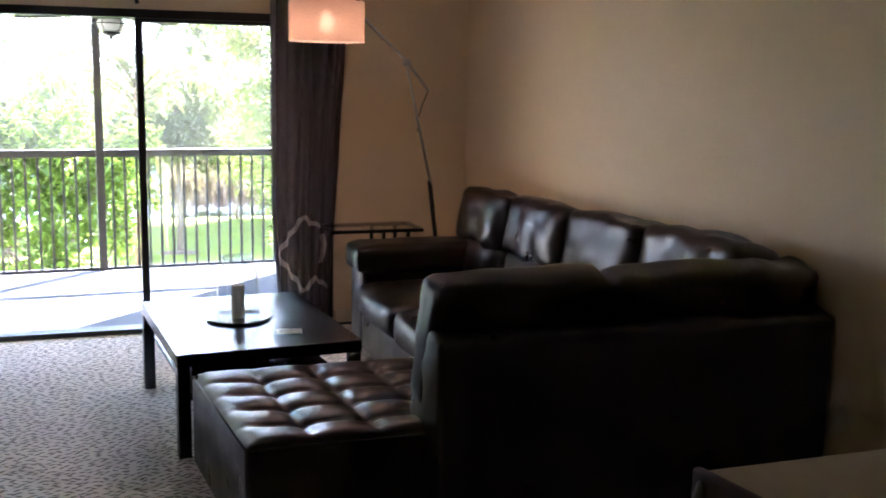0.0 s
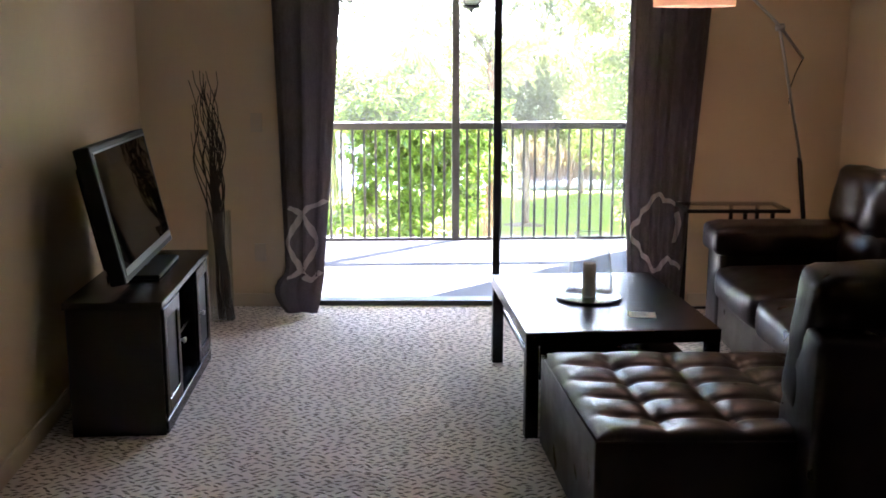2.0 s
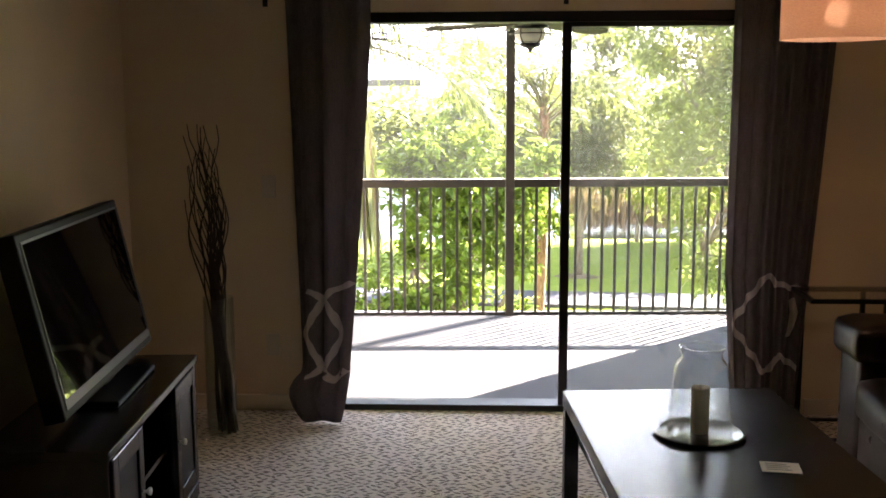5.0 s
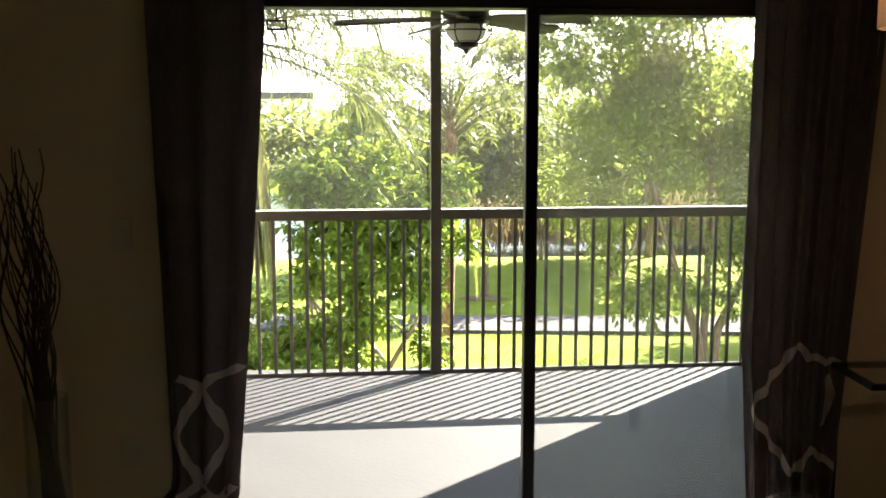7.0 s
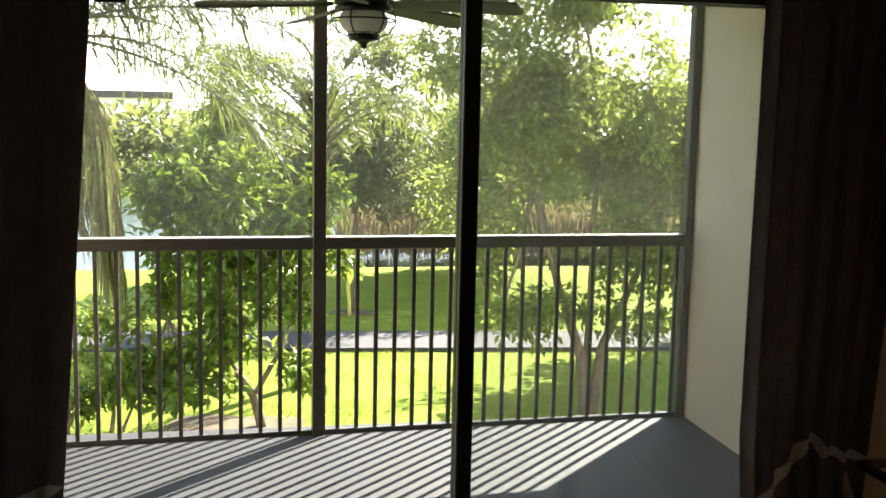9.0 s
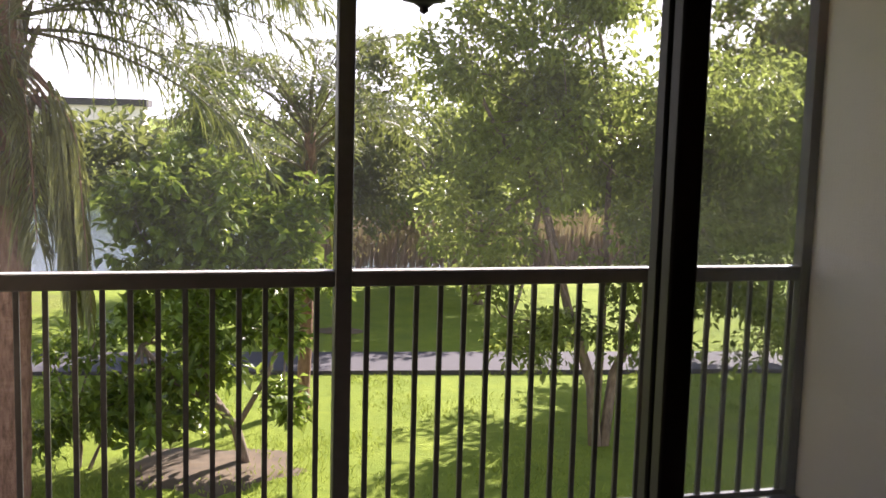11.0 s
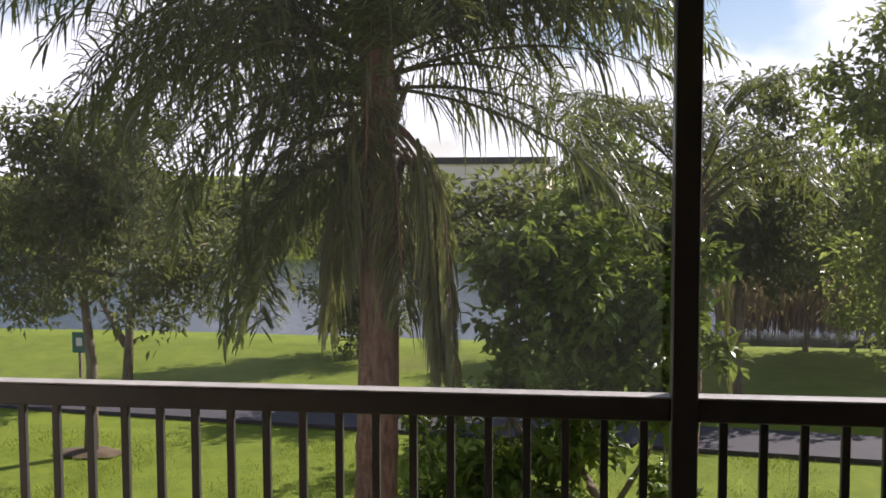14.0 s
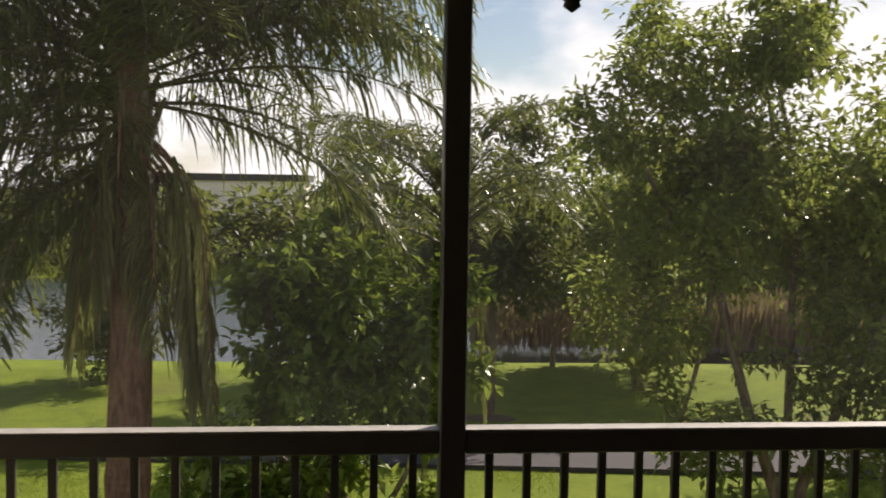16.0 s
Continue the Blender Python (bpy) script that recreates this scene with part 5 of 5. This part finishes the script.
# ---- lamp, side table, small things ----
def floor_lamp():
    th = thing("floor_lamp", pose(0, 0, 0), "steel arc floor lamp with a pale drum shade, lit", "floor lamp")
    bm = bmesh.new()
    lathe(bm, [(0.14, 0.0), (0.14, 0.018), (0.03, 0.028), (0.016, 0.05)], 28, (2.13, -0.36))
    part("base_plate", bm, M_STEEL, th, "", True)
    bm = bmesh.new()
    tube(bm, [(2.13, -0.36, 0.04), (1.99, -0.42, 0.99)], 0.014, 10)
    part("lower_pole", bm, M_DARKMETAL, th, "", True)
    bm = bmesh.new()
    tube(bm, [(2.0, -0.42, 0.96), (1.775, -0.58, 1.735)], 0.009, 10)
    part("upper_pole", bm, M_STEEL, th, "", True)
    bm = bmesh.new()
    tube(bm, [(1.97, -0.43, 1.565), (1.775, -0.58, 1.745), (1.13, -1.28, 2.13)], 0.009, 10)
    part("arm", bm, M_STEEL, th, "", True)
    bm = bmesh.new()
    tube(bm, [(1.755, -0.58, 1.735), (1.80, -0.58, 1.74)], 0.02, 10)
    part("joint", bm, M_STEEL, th, "", True)
    bm = bmesh.new()
    tube(bm, [(1.97, -0.43, 1.565), (1.935, -0.42, 1.48), (1.91, -0.42, 1.40), (1.88, -0.50, 1.31)], 0.003, 6)
    part("cord", bm, M_DARKMETAL, th, "", True)
    bm = bmesh.new()
    tube(bm, [(1.13, -1.28, 2.13), (1.12, -1.30, 2.10), (1.12, -1.30, 1.98)], 0.006, 8)
    part("stem", bm, M_DARKMETAL, th, "", True)
    bm = bmesh.new()
    lathe(bm, [(0.198, 1.822), (0.198, 2.03), (0.195, 2.03), (0.195, 1.822)], 40, (1.12, -1.30), close=False)
    part("shade", bm, M_SHADE, th, "pale fabric drum shade", True)
    bm = bmesh.new()
    for k in range(3):
        a = k * 2.094
        tube(bm, [(1.12, -1.30, 2.0), (1.12 + 0.195 * math.cos(a), -1.30 + 0.195 * math.sin(a), 2.02)], 0.002, 5)
    part("spider", bm, M_DARKMETAL, th)
    bm = bmesh.new()
    lathe(bm, [(0.014, 1.98), (0.018, 1.965), (0.040, 1.94), (0.045, 1.91), (0.032, 1.88), (0.006, 1.866)], 16, (1.12, -1.30))
    b = part("bulb", bm, M_BULB, th, "warm glowing bulb", True)
    b.visible_shadow = False


def shade_mat():
    m = Mat("shade_fabric", 0.8, 0.0, 0.2)
    col = m.ramp(m.noise(90.0, 3.0, 0.6, (1, 1, 3)), [(0.3, (0.55, 0.44, 0.36)), (0.7, (0.66, 0.54, 0.45))])
    m.color(col)
    tl = m.t.nodes.new("ShaderNodeBsdfTranslucent")
    tp = m.node("ShaderNodeBsdfTransparent", Color=(1, 0.9, 0.82, 1))
    m.link(col, tl.inputs["Color"])
    mx, mx2 = m.t.nodes.new("ShaderNodeMixShader"), m.t.nodes.new("ShaderNodeMixShader")
    mx.inputs[0].default_value, mx2.inputs[0].default_value = 0.55, 0.14
    m.link(m.b.outputs[0], mx.inputs[1])
    m.link(tl.outputs[0], mx.inputs[2])
    m.link(mx.outputs[0], mx2.inputs[1])
    m.link(tp.outputs[0], mx2.inputs[2])
    m.link(mx2.outputs[0], m.t.nodes["Material Output"].inputs["Surface"])
    return m.m


M_SHADE = shade_mat()
bulb_m = Mat("bulb_glow")
bulb_m.color((1, 0.8, 0.6))
bulb_m.b.inputs["Emission Color"].default_value = (1.0, 0.60, 0.36, 1)
bulb_m.b.inputs["Emission Strength"].default_value = 1.1
M_BULB = bulb_m.m
floor_lamp()


def side_table():
    th = thing("side_table", pose(0, 0, 0), "dark metal side table with a glass top by the curtain", "side table")
    x0, x1, y0, y1, h = 1.31, 1.91, -0.56, -0.24, 0.70
    for x in (1.64, 1.80):
        for y in (y0 + 0.001, y1 - 0.021):
            part("leg", block(x, x + 0.02, y, y + 0.02, 0, h - 0.021), M_DARKMETAL, th)
    bm = block(x0, x1, y0, y0 + 0.02, h - 0.02, h)
    box(bm, x0, x1, y1 - 0.02, y1, h - 0.02, h)
    box(bm, x0, x0 + 0.02, y0 + 0.02, y1 - 0.02, h - 0.02, h)
    box(bm, x1 - 0.02, x1, y0 + 0.02, y1 - 0.02, h - 0.02, h)
    part("frame", bm, M_DARKMETAL, th)
    part("glass_top", block(x0 + 0.004, x1 - 0.004, y0 + 0.004, y1 - 0.004, h + 0.0005, h + 0.008, 0.002, 1), M_CLEAR, th, "clear glass top")
    part("stretcher", block(x0 + 0.02, x1 - 0.02, y0, y0 + 0.015, 0.03, 0.045), M_DARKMETAL, th)
    part("stretcher", block(x0 + 0.02, x1 - 0.02, y1 - 0.017, y1 - 0.002, 0.03, 0.045), M_DARKMETAL, th)


side_table()


def table_setting():
    cx, cy, z = 0.575, -1.76, 0.4635
    bm = bmesh.new()
    lathe(bm, [(0.01, z), (0.150, z), (0.158, z + 0.010), (0.152, z + 0.014), (0.14, z + 0.008), (0.01, z + 0.008)], 44, (cx, cy))
    solid("candle_tray", bm, M_BLACKTRAY, "round black tray with a raised rim on the coffee table", "tray", smooth=True)
    bm = bmesh.new()
    t = z + 0.0085
    lathe(bm, [(0.108, t), (0.1085, t + 0.02), (0.099, t + 0.16), (0.091, t + 0.228), (0.084, t + 0.248), (0.070, t + 0.263), (0.0685, t + 0.278), (0.073, t + 0.292), (0.075, t + 0.298)], 48, (cx, cy), close=False)
    jar = thing("glass_jar", Matrix(), "clear glass hurricane jar turned over the candle", "jar")
    part("body", bm, M_JAR, jar, "", True)
    bm = bmesh.new()
    tube(bm, [(cx + 0.0745 * math.cos(a), cy + 0.0745 * math.sin(a), t + 0.300) for a in (2 * math.pi * i / 40 for i in range(41))], 0.0042, 8)
    part("rim", bm, M_JAR, jar, "thick rolled glass rim", True)
    th = thing("candle", pose(cx, cy, t), "thick cream pillar candle inside the jar", "candle")
    bm = bmesh.new()
    lathe(bm, [(0.030, 0.0), (0.0315, 0.004), (0.0315, 0.155), (0.028, 0.162), (0.012, 0.156), (0.002, 0.155)], 24)
    part("wax", bm, M_WAX, th, "", True)
    bm = bmesh.new()
    tube(bm, [(0, 0, 0.154), (0.001, 0, 0.162), (0.003, 0, 0.170)], 0.0012, 5)
    part("wick", bm, M_TWIG, th)
    th = thing("coaster_card", pose(0.765, -2.08, z + 0.0005, 0, 0, -8), "small printed paper card on the coffee table", "card")
    part("card", block(-0.06, 0.06, -0.045, 0.045, 0, 0.003), M_CARD, th)
    bm = bmesh.new()
    for i in range(4):
        box(bm, -0.045, 0.03 - 0.01 * (i % 2), -0.028 + i * 0.017, -0.022 + i * 0.017, 0.0031, 0.0036)
    part("print_bar", bm, M_GREYPL, th, "faint printed bars")


M_BLACKTRAY = plain("black_lacquer", (0.012, 0.011, 0.011), 0.25, var=0.1, bump=0.0)
table_setting()


def dining_set():
    th = thing("dining_table", pose(1.95, -5.36, 0), "dining table with a pale beige wooden top", "dining table")
    part("tabletop", block(-0.72, 0.62, -0.62, 0.58, 0.715, 0.75, 0.008, 2), M_TABLETOP, th)
    for x in (-0.64, 0.54):
        for y in (-0.54, 0.5):
            part("leg", block(x - 0.035, x + 0.035, y - 0.035, y + 0.035, 0, 0.714, 0.004, 1), M_BROWNWOOD, th)
    ch = thing("dining_chair", pose(1.19, -5.15, 0, 0, 0, 8), "dark brown wooden dining chair tucked at the table", "chair")
    for y in (-0.2, 0.2):
        part("front_leg", block(0.20, 0.24, y - 0.02, y + 0.02, 0, 0.43), M_BROWNWOOD, ch)
        bm = bmesh.new()
        tube(bm, [(-0.2, y, 0), (-0.17, y, 0.44), (-0.03, y, 0.80)], 0.02, 8)
        part("back_post", bm, M_BROWNWOOD, ch, "", True)
    part("seat", block(-0.19, 0.25, -0.22, 0.22, 0.43, 0.47, 0.01, 2), M_BROWNWOOD, ch)
    part("top_rail", block(-0.047, -0.018, -0.235, 0.235, 0.735, 0.825, 0.010, 3), M_BROWNWOOD, ch, "", True)
    for k in range(5):
        y = -0.13 + 0.065 * k
        bm = bmesh.new()
        tube(bm, [(-0.165, y, 0.46), (-0.11, y, 0.6), (-0.035, y, 0.74)], 0.009, 8)
        part("back_slat", bm, M_BROWNWOOD, ch, "", True)


dining_set()


M_BLADE = plain("weathered_fan_blade", (0.05, 0.045, 0.04), 0.65, var=0.2)


def ceiling_fan():
    th = thing("balcony_ceiling_fan", pose(0.104, 1.475, 0), "dark balcony ceiling fan with a caged glass lantern", "ceiling fan")
    bm = bmesh.new()
    lathe(bm, [(0.01, 2.499), (0.07, 2.499), (0.06, 2.45), (0.015, 2.43), (0.012, 2.24), (0.05, 2.23), (0.11, 2.20), (0.12, 2.12), (0.12, 2.065), (0.06, 2.06), (0.01, 2.06)], 24)
    part("motor_housing", bm, M_DARKMETAL, th, "", True)
    for k in range(5):
        a = radians(72 * k + 39)
        bm = bmesh.new()
        v = [(0.125, -0.02), (0.2, -0.05), (0.62, -0.068), (0.66, -0.05), (0.665, 0.0), (0.66, 0.05), (0.62, 0.068), (0.2, 0.05), (0.125, 0.02)]
        lo = [bm.verts.new((x, y, 2.060 - y * 0.24 - 0.05 * (x - 0.1))) for x, y in v]
        hi = [bm.verts.new((x, y, 2.070 - y * 0.24 - 0.05 * (x - 0.1))) for x, y in v]
        bm.faces.new(lo)
        bm.faces.new(hi[::-1])
        for i in range(len(v)):
            bm.faces.new((lo[i], lo[(i + 1) % len(v)], hi[(i + 1) % len(v)], hi[i]))
        bmesh.ops.transform(bm, matrix=Matrix.Rotation(a, 4, "Z"), verts=bm.verts)
        part("blade", bm, M_BLADE, th)
    bm = bmesh.new()
    lathe(bm, [(0.05, 2.0595), (0.115, 2.055), (0.12, 2.045), (0.085, 2.035), (0.06, 2.035)], 24)
    part("lantern_cap", bm, M_DARKMETAL, th, "", True)
    bm = bmesh.new()
    lathe(bm, [(0.085, 2.035), (0.099, 2.015), (0.099, 1.995), (0.088, 1.97), (0.056, 1.945)], 24, close=False)
    part("globe", bm, M_FROST, th, "ribbed frosted glass globe", True)
    for z, r in ((2.004, 0.131), (1.955, 0.064)):
        bm = bmesh.new()
        tube(bm, [(r * math.cos(q), r * math.sin(q), z) for q in (2 * math.pi * i / 28 for i in range(29))], 0.004, 6)
        part("cage_ring", bm, M_DARKMETAL, th, "", True)
    for k in range(6):
        a = k * math.pi / 3
        bm = bmesh.new()
        tube(bm, [(r * math.cos(a), r * math.sin(a), z) for r, z in ((0.118, 2.045), (0.132, 2.01), (0.127, 1.985), (0.105, 1.955), (0.062, 1.938))], 0.0035, 6)
        part("cage_wire", bm, M_DARKMETAL, th, "", True)
    bm = bmesh.new()
    lathe(bm, [(0.066, 1.946), (0.062, 1.925), (0.03, 1.918), (0.012, 1.905), (0.014, 1.897), (0.002, 1.888)], 20)
    part("lantern_foot", bm, M_DARKMETAL, th, "", True)


def frost_mat():
    m = Mat("frosted_globe", 0.35)
    m.color((0.72, 0.74, 0.72))
    tl = m.node("ShaderNodeBsdfTranslucent", Color=(0.8, 0.82, 0.8, 1))
    mx = m.t.nodes.new("ShaderNodeMixShader")
    mx.inputs[0].default_value = 0.6
    m.link(m.b.outputs[0], mx.inputs[1])
    m.link(tl.outputs[0], mx.inputs[2])
    m.link(mx.outputs[0], m.t.nodes["Material Output"].inputs["Surface"])
    return m.bump(m.noise(40.0, 1.0, 0.5, (1, 1, 0.1)), 0.4, 0.01).m


M_FROST = frost_mat()
ceiling_fan()
